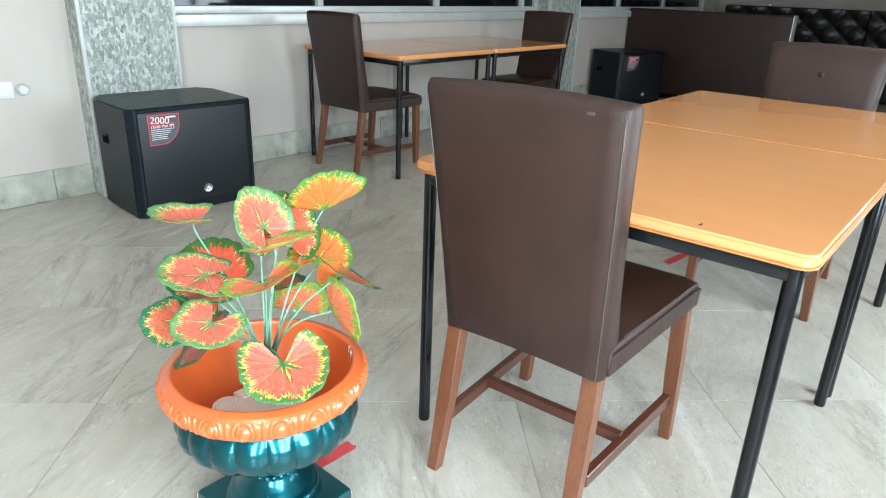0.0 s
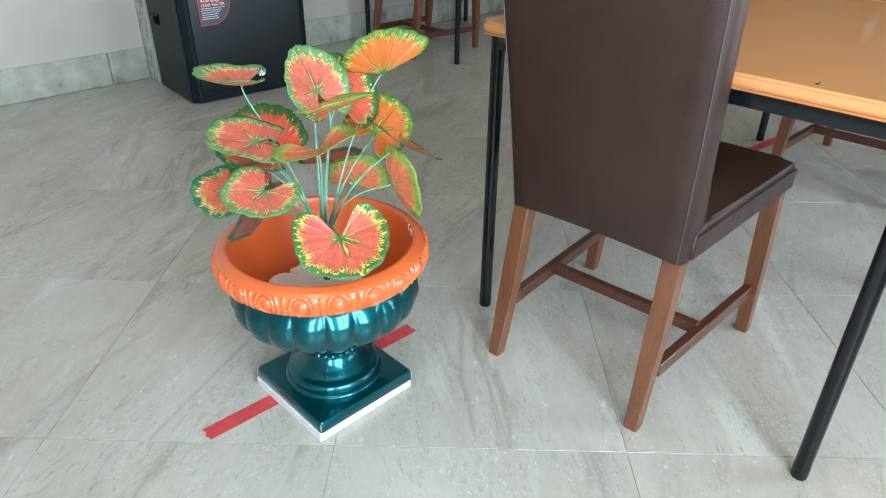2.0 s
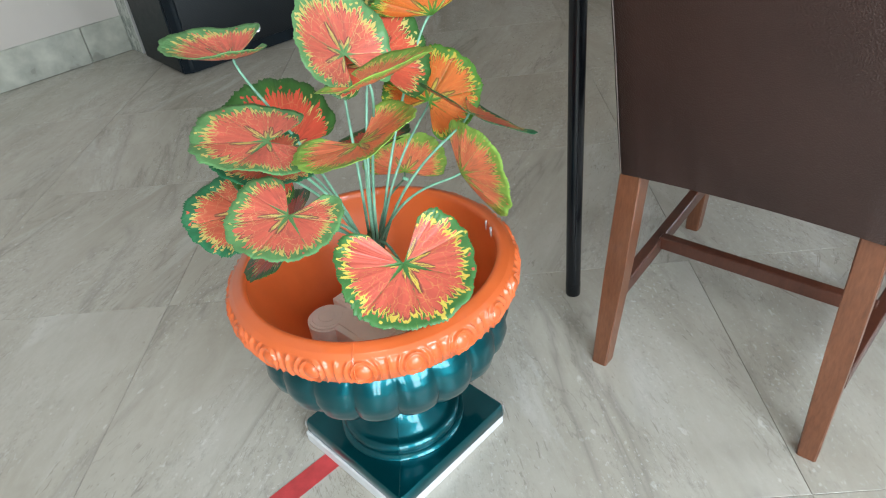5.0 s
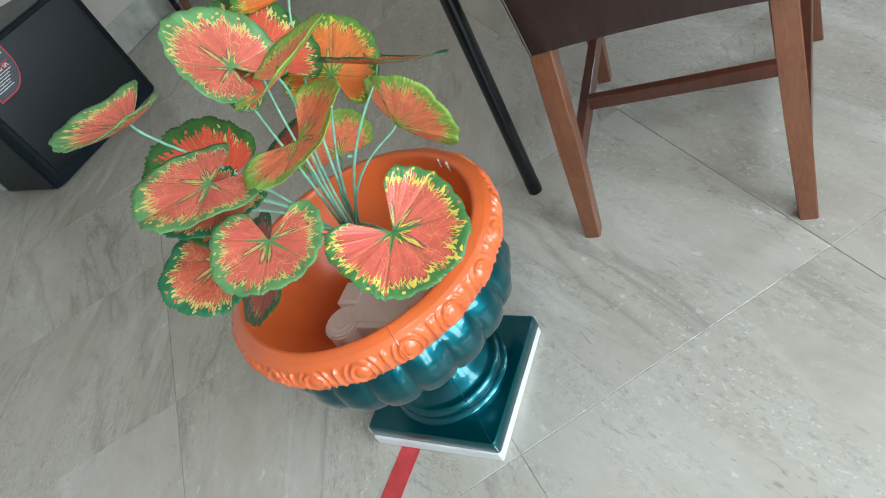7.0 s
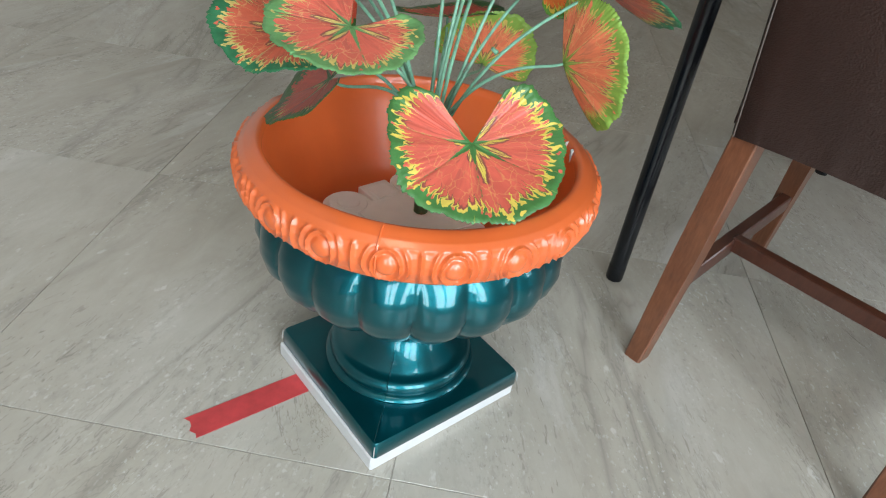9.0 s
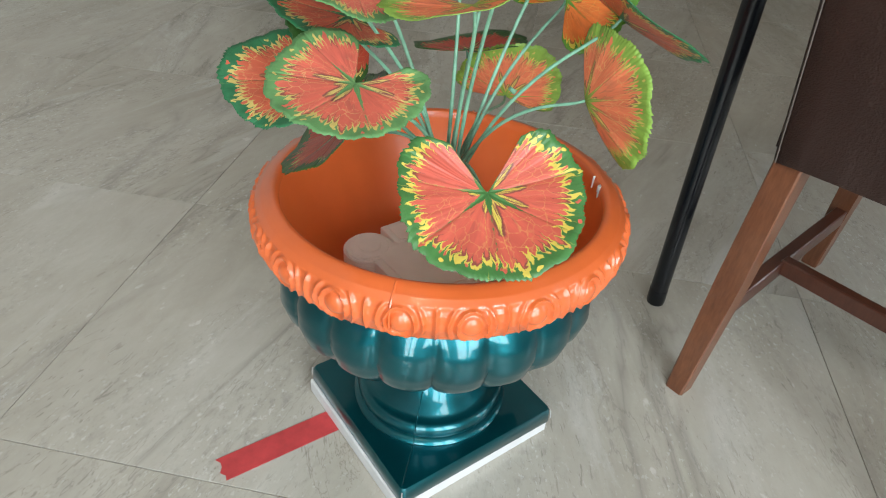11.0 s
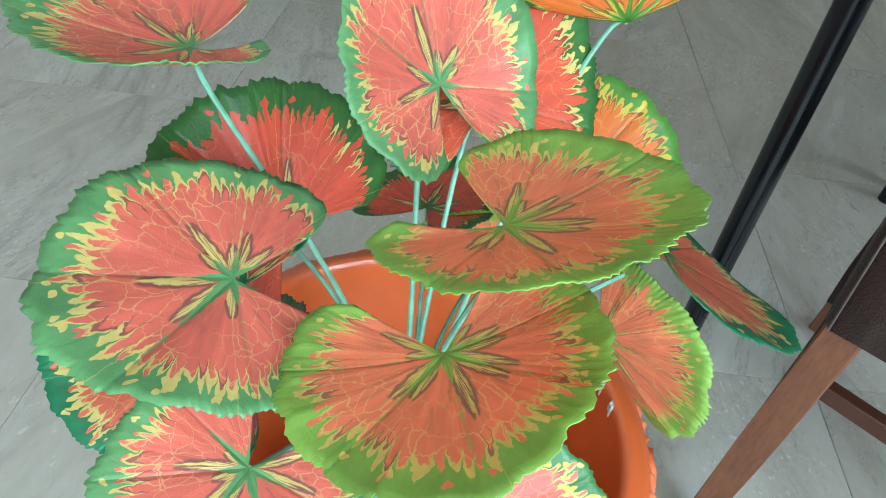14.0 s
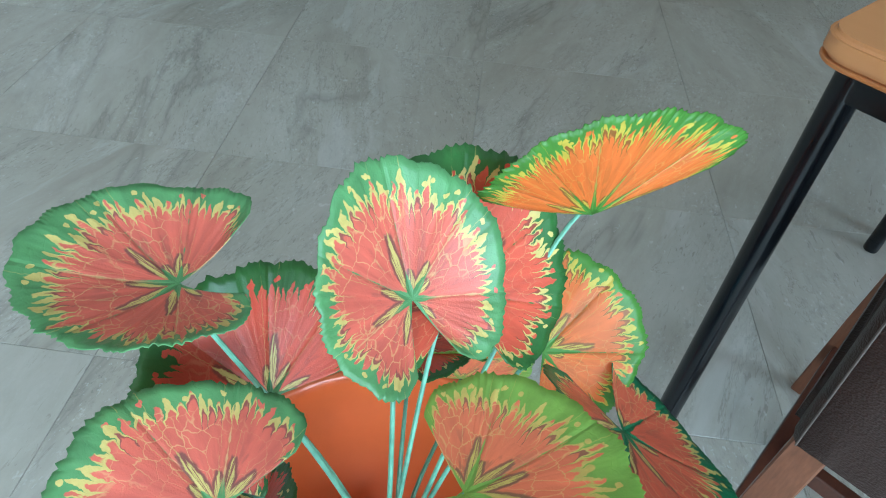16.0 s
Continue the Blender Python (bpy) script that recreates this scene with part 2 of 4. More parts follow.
    inside = calc(nt, "ADD", past, drop)
    shade = both(step(calc(nt, "ADD", inside, 0.045), 0.0, 0.02), calc(nt, "GREATER_THAN", dice(cell, 47.0), 0.55), tipped)
    col = mixc(nt, both(shade, 0.75), col, dusk)
    col = mixc(nt, both(step(inside, 0.0, 0.012), tipped), col, ytone)
    core = both(step(calc(nt, "SUBTRACT", 0.14, u2), 0.0, 0.05), calc(nt, "GREATER_THAN", dice(cell, 53.0), 0.62), step(calc(nt, "ADD", inside, -0.02), 0.0, 0.02))
    col = mixc(nt, core, col, redc)
    leafy = step(past, 0.0, 0.012)
    col = mixc(nt, leafy, col, gtone)
    # loose drops in the border
    count2 = calc(nt, "ADD", calc(nt, "MULTIPLY", ang, 61.0), calc(nt, "MULTIPLY", wob2, 1.5))
    cell2 = calc(nt, "FLOOR", count2)
    v2 = calc(nt, "MULTIPLY_ADD", calc(nt, "FRACT", count2), 2.0, -1.0)
    off = calc(nt, "SUBTRACT", rad, calc(nt, "ADD", calc(nt, "MULTIPLY_ADD", dice(cell2, 5.0), 0.06, 0.955 - margin), broad))
    blob = calc(nt, "ADD", calc(nt, "MULTIPLY", v2, v2), calc(nt, "MULTIPLY", calc(nt, "MULTIPLY", off, off), 900.0))
    there = both(leafy, calc(nt, "GREATER_THAN", dice(cell2, 17.0), 0.72), step(calc(nt, "SUBTRACT", 0.42, blob), 0.0, 0.06))
    col = mixc(nt, there, col, mixc(nt, calc(nt, "GREATER_THAN", dice(cell2, 29.0), 0.75 * fringe + 0.05), ytone, redc))
    # the star round the stalk: green blades on the ribs, yellow ones beside them, each of its own length
    ylen = calc(nt, "MULTIPLY_ADD", dice(half, 61.0), 0.40, 0.20)
    place = calc(nt, "MULTIPLY_ADD", dice(half, 67.0), 0.028, 0.026)
    yw = calc(nt, "MULTIPLY", calc(nt, "SINE", calc(nt, "MULTIPLY", calc(nt, "DIVIDE", rad, ylen, 0.0, True), 3.1416)), 0.027)
    ydist = calc(nt, "ABSOLUTE", calc(nt, "SUBTRACT", lat, calc(nt, "MULTIPLY", place, calc(nt, "MULTIPLY_ADD", rad, 2.2, 0.45))))
    outset = ramp(nt, rad, [(0.06, (0, 0, 0)), (0.12, (1, 1, 1))])
    lit = both(outset, calc(nt, "LESS_THAN", dice(half, 71.0), 0.30 + 0.40 * fringe))
    col = mixc(nt, both(step(calc(nt, "SUBTRACT", calc(nt, "ADD", yw, 0.022), ydist), 0.0, 0.014), lit, step(yw, 0.003, 0.004), 0.85), col, dusk)
    streak = step(noise_tex(nt, polar(150, 4.0), 1.0, 2), 0.44, 0.10)
    col = mixc(nt, both(step(calc(nt, "SUBTRACT", yw, ydist), 0.0, 0.008), lit, streak), col, ytone)
    glen = calc(nt, "MULTIPLY_ADD", dice(rib, 83.0), 0.38, 0.20)
    gw = calc(nt, "MULTIPLY", calc(nt, "SUBTRACT", 1.0, calc(nt, "DIVIDE", rad, glen), 0.0, True), 0.044)
    col = mixc(nt, step(calc(nt, "SUBTRACT", gw, lat), 0.0, 0.006), col, gtone)
    ribline = both(step(calc(nt, "SUBTRACT", 0.0075, lat), 0.0, 0.006), ramp(nt, rad, [(0.10, (0, 0, 0)), (0.3, (1, 1, 1)), (0.70, (1, 1, 1)), (0.80, (0, 0, 0))]), calc(nt, "GREATER_THAN", dice(rib, 91.0), 0.45))
    col = mixc(nt, both(ribline, veins), col, pale)
    nt.links.new(col, b.inputs["Base Color"])
    b.inputs["Coat Weight"].default_value = 0.12
    b.inputs["Coat Roughness"].default_value = 0.25
    b.inputs["Specular IOR Level"].default_value = 0.4
    weave = noise_tex(nt, obj, 900, 2)
    swell = noise_tex(nt, polar(20, 4), 1.0, 3)
    height = calc(nt, "ADD", calc(nt, "MULTIPLY", crease, -0.8), calc(nt, "ADD", calc(nt, "MULTIPLY", weave, 0.22), calc(nt, "ADD", calc(nt, "MULTIPLY", net, -0.08), calc(nt, "MULTIPLY", swell, 0.45))))
    bump(nt, b, height, 0.45, 0.0015)
    thru = nt.nodes.new("ShaderNodeBsdfTranslucent")
    nt.links.new(mixc(nt, 0.5, col, (1.0, 0.90, 0.50), "MULTIPLY"), thru.inputs["Color"])
    mix = node(nt, "ShaderNodeMixShader", Fac=glow)
    out = nt.nodes["Material Output"]
    nt.links.new(b.outputs[0], mix.inputs[1])
    nt.links.new(thru.outputs[0], mix.inputs[2])
    nt.links.new(mix.outputs[0], out.inputs["Surface"])
    return m


def wood_material(name, a, c, rough, axis_scale, coat=0.0, scale=6.0, flecks=0.25, relief=0.06):
    m, nt, b = mat(name, rough)
    v = coords(nt, "Object", axis_scale)
    grain = noise_tex(nt, v, scale, 6, 0.6, 0.8)
    fine = noise_tex(nt, v, scale * 9, 4, 0.6)
    col = ramp(nt, grain, [(0.3, a), (0.7, c)])
    col = mixc(nt, flecks, col, ramp(nt, fine, [(0.3, tuple(x * 0.55 for x in a)), (0.7, c)]))
    nt.links.new(col, b.inputs["Base Color"])
    nt.links.new(calc(nt, "MULTIPLY_ADD", fine, 2.5 * relief, rough - 1.2 * relief), b.inputs["Roughness"])
    b.inputs["Coat Weight"].default_value = coat
    b.inputs["Coat Roughness"].default_value = 0.06
    bump(nt, b, fine, relief, 0.001)
    return m


def leather_material():
    m, nt, b = mat("brown_leatherette", 0.42)
    b.inputs["Specular IOR Level"].default_value = 0.42
    v = coords(nt)
    vor = node(nt, "ShaderNodeTexVoronoi", Scale=420.0)
    nt.links.new(v, vor.inputs["Vector"])
    big = noise_tex(nt, v, 6, 5)
    col = ramp(nt, big, [(0.3, (0.025, 0.0118, 0.0090)), (0.7, (0.038, 0.0182, 0.0139))])
    nt.links.new(col, b.inputs["Base Color"])
    nt.links.new(calc(nt, "MULTIPLY_ADD", big, 0.16, 0.34), b.inputs["Roughness"])
    crease = calc(nt, "ABSOLUTE", calc(nt, "SUBTRACT", noise_tex(nt, coords(nt, "Object", (1, 1, 0.25)), 16, 4, 0.6, 0.8), 0.5))
    worn = ramp(nt, noise_tex(nt, v, 48, 5, 0.7), [(0.62, (0, 0, 0)), (0.72, (1, 1, 1))])
    col = mixc(nt, calc(nt, "MULTIPLY", worn, 0.22), col, (0.075, 0.052, 0.045))
    nt.links.new(col, b.inputs["Base Color"])
    h = calc(nt, "ADD", calc(nt, "MULTIPLY", vor.outputs["Distance"], 0.8), calc(nt, "ADD", calc(nt, "MULTIPLY", noise_tex(nt, v, 9, 3), 2.0), calc(nt, "MULTIPLY", crease, 2.4)))
    place = nt.nodes.new("ShaderNodeSeparateXYZ")
    nt.links.new(v, place.inputs[0])
    low = ramp(nt, place.outputs[2], [(0.40, (1, 1, 1)), (0.47, (0, 0, 0))])
    gather = calc(nt, "MULTIPLY", noise_tex(nt, coords(nt, "Object", (1, 1, 0.12)), 34, 3, 0.5), low)
    h = calc(nt, "MULTIPLY_ADD", gather, 7.0, h)
    bump(nt, b, h, 0.42, 0.0020)
    return m


def granite_material():
    m, nt, b = mat("speckled_granite", 0.35)
    v = coords(nt)
    vor = node(nt, "ShaderNodeTexVoronoi", Scale=70.0, Randomness=1.0)
    nt.links.new(coords(nt, "Object", (1, 1, 0.55), (12, 0, 0)), vor.inputs["Vector"])
    cell = nt.nodes.new("ShaderNodeSeparateColor")
    nt.links.new(vor.outputs["Color"], cell.inputs[0])
    col = ramp(nt, cell.outputs[0], [(0.0, (0.15, 0.18, 0.15)), (0.35, (0.27, 0.31, 0.27)), (0.65, (0.38, 0.42, 0.38)), (0.95, (0.60, 0.63, 0.58))])
    col = mixc(nt, 0.3, col, ramp(nt, noise_tex(nt, v, 90, 4), [(0.35, (0.12, 0.13, 0.12)), (0.65, (0.6, 0.6, 0.57))]))
    nt.links.new(col, b.inputs["Base Color"])
    return m


def wall_material():
    m, nt, b = mat("cream_wall_paint", 0.6)
    v = coords(nt)
    big, fine = noise_tex(nt, v, 1.3, 5, 0.6), noise_tex(nt, v, 120, 3)
    col = ramp(nt, big, [(0.3, (0.50, 0.455, 0.41)), (0.7, (0.58, 0.53, 0.485))])
    scuff = ramp(nt, noise_tex(nt, coords(nt, "Object", (1, 1, 0.35)), 26, 4, 0.65), [(0.70, (0, 0, 0)), (0.76, (1, 1, 1))])
    col = mixc(nt, calc(nt, "MULTIPLY", scuff, 0.45), col, (0.84, 0.81, 0.76))
    nt.links.new(col, b.inputs["Base Color"])
    bump(nt, b, fine, 0.12, 0.001)
    return m


def teal_material():
    m, nt, b = mat("teal_metallic_paint", 0.3, 0.85)
    v = coords(nt)
    flake = noise_tex(nt, v, 900, 2)
    big = noise_tex(nt, v, 9, 4)
    col = ramp(nt, big, [(0.3, (0.0004, 0.075, 0.096)), (0.7, (0.0008, 0.105, 0.130))])
    col = mixc(nt, calc(nt, "MULTIPLY", flake, 0.30), col, (0.002, 0.15, 0.17))
    nt.links.new(col, b.inputs["Base Color"])
    nt.links.new(calc(nt, "MULTIPLY_ADD", big, 0.10, 0.27), b.inputs["Roughness"])
    b.inputs["Coat Weight"].default_value = 0.7
    b.inputs["Coat Roughness"].default_value = 0.05
    bump(nt, b, noise_tex(nt, v, 130, 3), 0.08, 0.001)
    return m


def grille_material():
    m, nt, b = mat("black_perforated_steel", 0.45)
    tc = coords(nt, "Object", (1, 1, 1), (45, 0, 0))
    vor = node(nt, "ShaderNodeTexVoronoi", Scale=105.0, Randomness=0.0)
    nt.links.new(tc, vor.inputs["Vector"])
    hole = ramp(nt, vor.outputs["Distance"], [(0.30, (0.0006, 0.0008, 0.001)), (0.40, (0.004, 0.007, 0.010))])
    nt.links.new(hole, b.inputs["Base Color"])
    bump(nt, b, vor.outputs["Distance"], 0.5, 0.002)
    return m


TILE = floor_material()
GROUT = simple("grout", (0.40, 0.375, 0.335), 0.8)
WALL = wall_material()
CEIL = simple("ceiling_paint", (0.66, 0.64, 0.60), 0.7, var=0.04)
GRANITE = granite_material()
SKIRT = simple("skirting_stone", (0.42, 0.42, 0.36), 0.3, var=0.3, scale=9)
ALU = simple("pale_aluminium", (0.62, 0.63, 0.62), 0.35, 0.3, 0.06)
WHITE = simple("white_plastic", (0.72, 0.71, 0.68), 0.45, var=0.06)
LEATHER = leather_material()
THREAD = simple("pale_seam", (0.085, 0.066, 0.056), 0.5)
LEGWOOD = wood_material("red_brown_wood", (0.13, 0.043, 0.019), (0.21, 0.078, 0.036), 0.36, (1, 1, 0.12), 0.3, 30, 0.45, 0.10)
RAILWOOD = wood_material("dark_red_wood", (0.065, 0.019, 0.011), (0.11, 0.034, 0.018), 0.36, (1, 0.3, 0.3), 0.3, 30)
TABLEWOOD = wood_material("orange_veneer", (0.66, 0.295, 0.108), (0.70, 0.318, 0.120), 0.16, (0.15, 1, 1), 0.35, 8, 0.05, 0.006)
EDGEWOOD = wood_material("table_edge_band", (0.55, 0.19, 0.045), (0.62, 0.24, 0.065), 0.3, (0.15, 1, 1), 0.3, 8)
BLACKSTEEL = simple("black_painted_steel", (0.005, 0.006, 0.008), 0.22, 0.0, 0.3, 40, bump_str=0.015, spec=0.4)
CABINET = simple("black_cabinet_paint", (0.004, 0.008, 0.012), 0.36, 0, 0.35, 30, 300, 0.20, spec=0.22)
RECESS_SHADE = simple("recess_shade_black", (0.002, 0.002, 0.003), 0.9, spec=0.05)
GRILLE = grille_material()
TEAL = teal_material()
ORANGE = simple("orange_paint", (0.68, 0.130, 0.030), 0.36, 0, 0.10, 9, 160, 0.10, 0.75)
BASIN = simple("orange_inside_paint", (0.68, 0.135, 0.030), 0.42, 0, 0.10, 9, 160, 0.06, 0.15, 0.35)
FOAM = simple("cream_foam", (0.86, 0.77, 0.68), 0.8, 0, 0.06, 20, 400, 0.15)
SLAB = simple("white_slab", (0.66, 0.66, 0.66), 0.6, 0, 0.05, 30)
CHIP = simple("bare_primer", (0.50, 0.49, 0.48), 0.7, 0, 0.2, 60)
TAPE = simple("red_tape", (0.52, 0.052, 0.055), 0.5, 0, 0.25, 25, 180, 0.3)
STEM = simple("pale_green_stem", (0.17, 0.37, 0.25), 0.45, 0, 0.3, 60)
# the stalk colour goes darker and browner towards the base
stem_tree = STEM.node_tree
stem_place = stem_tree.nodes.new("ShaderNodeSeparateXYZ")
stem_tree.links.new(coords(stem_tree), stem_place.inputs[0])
stem_by_height = ramp(stem_tree, stem_place.outputs[2], [(0.40, (0.28, 0.26, 0.20)), (0.475, (1, 1, 1))])
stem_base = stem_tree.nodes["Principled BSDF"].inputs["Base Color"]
stem_tree.links.new(mixc(stem_tree, 1.0, stem_base.links[0].from_socket, stem_by_height, "MULTIPLY"), stem_base)
STEMDARK = simple("dark_green_stalk", (0.07, 0.10, 0.035), 0.6, 0, 0.3, 60)
RED, GREEN, YELLOW = (0.68, 0.145, 0.100), (0.125, 0.285, 0.105), (0.68, 0.54, 0.17)
LEAF = leaf_material("printed_leaf", RED, GREEN, YELLOW, 0.15, 0.75)
# brighter, more orange copy: light through the cloth put into its colours
LEAF_LIT_ORANGE = leaf_material("printed_leaf_lit_orange", (0.96, 0.265, 0.130), (0.29, 0.48, 0.085), (0.80, 0.63, 0.17), 0.25, 0.85, 1.0, 0.10)
# pale orange copy, its colours chosen to look lit from behind
LEAF_BACKLIT = leaf_material("printed_leaf_backlit", (0.80, 0.215, 0.040), (0.12, 0.30, 0.045), (0.72, 0.58, 0.08), 0.42, 0.5, 1.1, 0.06)
# back leaves: shade put into the red and green, hardly any yellow print
LEAF_SHADED = leaf_material("printed_leaf_shaded_red", (0.62, 0.085, 0.045), (0.045, 0.130, 0.028), YELLOW, 0.15, 0.25, 0.14, 0.12)
LEAF_DARK = leaf_material("printed_leaf_dark_margin", (0.64, 0.130, 0.070), (0.030, 0.180, 0.075), YELLOW, 0.15, 0.6)
# the same shade in the colours, with the yellow fringe kept
LEAF_SHADED_FRINGED = leaf_material("printed_leaf_shaded_fringed", (0.64, 0.100, 0.052), (0.050, 0.150, 0.035), YELLOW, 0.15, 0.35, 1.0, 0.07)
LEAF_DRY = leaf_material("printed_leaf_thin_border", (0.66, 0.125, 0.085), (0.060, 0.185, 0.050), (0.76, 0.60, 0.11), 0.12, 0.4, 1.15, 0.05)
BADGE = simple("badge_grey", (0.075, 0.085, 0.10), 0.35, 0, 0.1)
BADGE_RED = simple("badge_red", (0.62, 0.05, 0.06), 0.4)
BADGE_WHITE = simple("badge_white", (0.75, 0.74, 0.73), 0.4, var=0.05)
CHROME = simple("satin_chrome", (0.6, 0.6, 0.62), 0.25, 1.0, 0.05)


def glass_material():
    m, nt, b = mat("dark_tinted_glass", 0.04)
    b.inputs["Base Color"].default_value = (0.004, 0.005, 0.008, 1)
    v = coords(nt)
    nt.links.new(calc(nt, "MULTIPLY_ADD", noise_tex(nt, v, 3, 4), 0.06, 0.02), b.inputs["Roughness"])
    return m


GLASS = glass_material()


# ---- mesh helpers ----
def part(name, bm, material, parent=None, label="", smooth=True, angle=35):
    me = bpy.data.meshes.new(name)
    bmesh.ops.recalc_face_normals(bm, faces=bm.faces)
    for f in bm.faces:
        f.smooth = smooth
    if smooth:
        for e in bm.edges:
            if len(e.link_faces) == 2 and e.calc_face_angle(0) > radians(angle):
                e.smooth = False
    bm.to_mesh(me)
    bm.free()
    me.materials.append(material)
    ob = new(name, me)
    if parent is not None:
        ob.parent = parent
    if label:
        tagged(ob, label)
    return ob


def box(x0, y0, z0, x1, y1, z1, bevel=0.0, seg=2, bm=None):
    bm = bm or bmesh.new()
    m = Matrix.LocRotScale(((x0 + x1) / 2, (y0 + y1) / 2, (z0 + z1) / 2), None, (abs(x1 - x0), abs(y1 - y0), abs(z1 - z0)))
    made = bmesh.ops.create_cube(bm, size=1, matrix=m)
    if bevel:
        edges = list({e for v in made["verts"] for e in v.link_edges})
        bmesh.ops.bevel(bm, geom=edges, offset=bevel, segments=seg, profile=0.5, affect="EDGES")
    return bm


def lathe(profile, n=96, wave=None):
    """A turned body from (radius, z) pairs; wave(k, angle) scales ring k's radius."""
    bm = bmesh.new()
    rings = []
    for k, (r, z) in enumerate(profile):
        ring = []
        for i in range(n):
            a = 2 * math.pi * i / n
            rr = r * (wave(k, a) if wave else 1)
            ring.append(bm.verts.new((rr * math.cos(a), rr * math.sin(a), z)))
        rings.append(ring)
    for a, b in zip(rings, rings[1:]):
        for i in range(n):
            bm.faces.new((a[i], a[(i + 1) % n], b[(i + 1) % n], b[i]))
    return bm, rings


def tube(points, radii, n=8, bm=None, caps=True):
    bm = bm or bmesh.new()
    pts = [Vector(p) for p in points]
    rings = []
    side = None
    for i, p in enumerate(pts):
        d = (pts[min(i + 1, len(pts) - 1)] - pts[max(i - 1, 0)]).normalized()
        if side is None:
            side = d.orthogonal().normalized()
        side = (side - d * side.dot(d)).normalized()
        up = d.cross(side)
        r = radii[i] if isinstance(radii, (list, tuple)) else radii
        rings.append([bm.verts.new(p + r * (math.cos(2 * math.pi * k / n) * side + math.sin(2 * math.pi * k / n) * up)) for k in range(n)])
    for a, b in zip(rings, rings[1:]):
        for k in range(n):
            bm.faces.new((a[k], a[(k + 1) % n], b[(k + 1) % n], b[k]))
    if caps:
        bm.faces.new(rings[0][::-1])
        bm.faces.new(rings[-1])
    return bm


def prism(outline, z0, z1, bevel=0.0, seg=2):
    bm = bmesh.new()
    low = [bm.verts.new((x, y, z0)) for x, y in outline]
    f = bm.faces.new(low)
    up = bmesh.ops.extrude_face_region(bm, geom=[f])
    bmesh.ops.translate(bm, vec=(0, 0, z1 - z0), verts=[v for v in up["geom"] if isinstance(v, bmesh.types.BMVert)])
    bmesh.ops.recalc_face_normals(bm, faces=bm.faces)
    if bevel:
        sharp = [e for e in bm.edges if e.calc_face_angle(0) > 0.5]
        bmesh.ops.bevel(bm, geom=sharp, offset=bevel, segments=seg, affect="EDGES")
    return bm


def rounded(x0, y0, x1, y1, r, n=6):
    pts = []
    for cx, cy, a0 in ((x1 - r, y1 - r, 0), (x0 + r, y1 - r, 90), (x0 + r, y0 + r, 180), (x1 - r, y0 + r, 270)):
        pts += [(cx + r * math.cos(radians(a0 + 90 * i / n)), cy + r * math.sin(radians(a0 + 90 * i / n))) for i in range(n + 1)]
    return pts


def empty(name, label, category, group="", m=None, kind=""):
    ob = tagged(new(name), label, category, group, kind)
    ob.empty_display_size = 0.1
    if m is not None:
        ob.matrix_world = m
    return ob


# ---- the room ----
def structure(name, bm, material, label, category="wall", parent=None):
    return tagged(part(name, bm, material, parent, smooth=False), label, category, kind="structure")


SILL, HEAD, THICK = 0.932, 2.25, 0.22
PILLARS = [(0.80, 1.315), (5.12, 5.68)]
# west wall: below and above the windows, and piers between them
bays = [(1.315, 5.12), (5.68, 9.3)]
bm = box(WEST - THICK, SOUTH - THICK, 0, WEST, NORTH + THICK, SILL - 0.06)
box(WEST - THICK, SOUTH - THICK, HEAD, WEST, NORTH + THICK, TOP, bm=bm)
piers = [(SOUTH - THICK, bays[0][0]), (bays[0][1], bays[1][0]), (bays[1][1], NORTH + THICK)]
for a, b in piers:
    box(WEST - THICK, a, SILL - 0.06, WEST, b, HEAD, bm=bm)
structure("wall_west", bm, WALL, "cream painted wall with scuff marks under the windows")
bm = box(WEST, NORTH, 0, EAST, NORTH + THICK, 2.1)
box(WEST, NORTH, 2.45, EAST, NORTH + THICK, TOP, bm=bm)
for a, b in ((WEST, -1.66), (-1.52, -1.40), (-1.12, -1.0), (-0.86, EAST)):
    box(a, NORTH, 2.1, b, NORTH + THICK, 2.45, bm=bm)
structure("wall_north", bm, WALL, "cream painted end wall behind the sofas")
bm = box(WEST, SOUTH - THICK, 0, 0.35, SOUTH, TOP)
box(1.45, SOUTH - THICK, 0, EAST, SOUTH, TOP, bm=bm)
box(0.35, SOUTH - THICK, 2.3, 1.45, SOUTH, TOP, bm=bm)
structure("wall_south", bm, WALL, "cream painted wall with an open doorway")
bm = box(EAST, SOUTH - THICK, 0, EAST + THICK, NORTH + THICK, LOW)
box(EAST, SOUTH - THICK, HIGH, EAST + THICK, NORTH + THICK, TOP, bm=bm)
edges = [SOUTH - THICK] + [e for y, half, power in WINDOWS for e in (y - half, y + half)] + [NORTH + THICK]
for a, b in zip(edges[::2], edges[1::2]):
    box(EAST, a, LOW, EAST + THICK, b, HIGH, bm=bm)
structure("wall_east", bm, WALL, "cream painted wall with four window openings")
for i, (y, half, power) in enumerate(WINDOWS):
    w = empty(f"window_{i + 3}", "two-paned window opening with a white frame", "window", "east windows", kind="structure")
    part("mullion", box(EAST + 0.02, y - 0.018, LOW, EAST + 0.08, y + 0.018, HIGH, 0.004), WHITE, w)
    part("window_sill", box(EAST - 0.03, y - half - 0.02, LOW - 0.02, EAST + 0.012, y + half + 0.02, LOW + 0.012, 0.004), WHITE, w)
structure("ceiling", box(WEST - THICK, SOUTH - THICK, TOP, EAST + THICK, NORTH + THICK, TOP + 0.15), CEIL, "plain white painted ceiling", "ceiling")
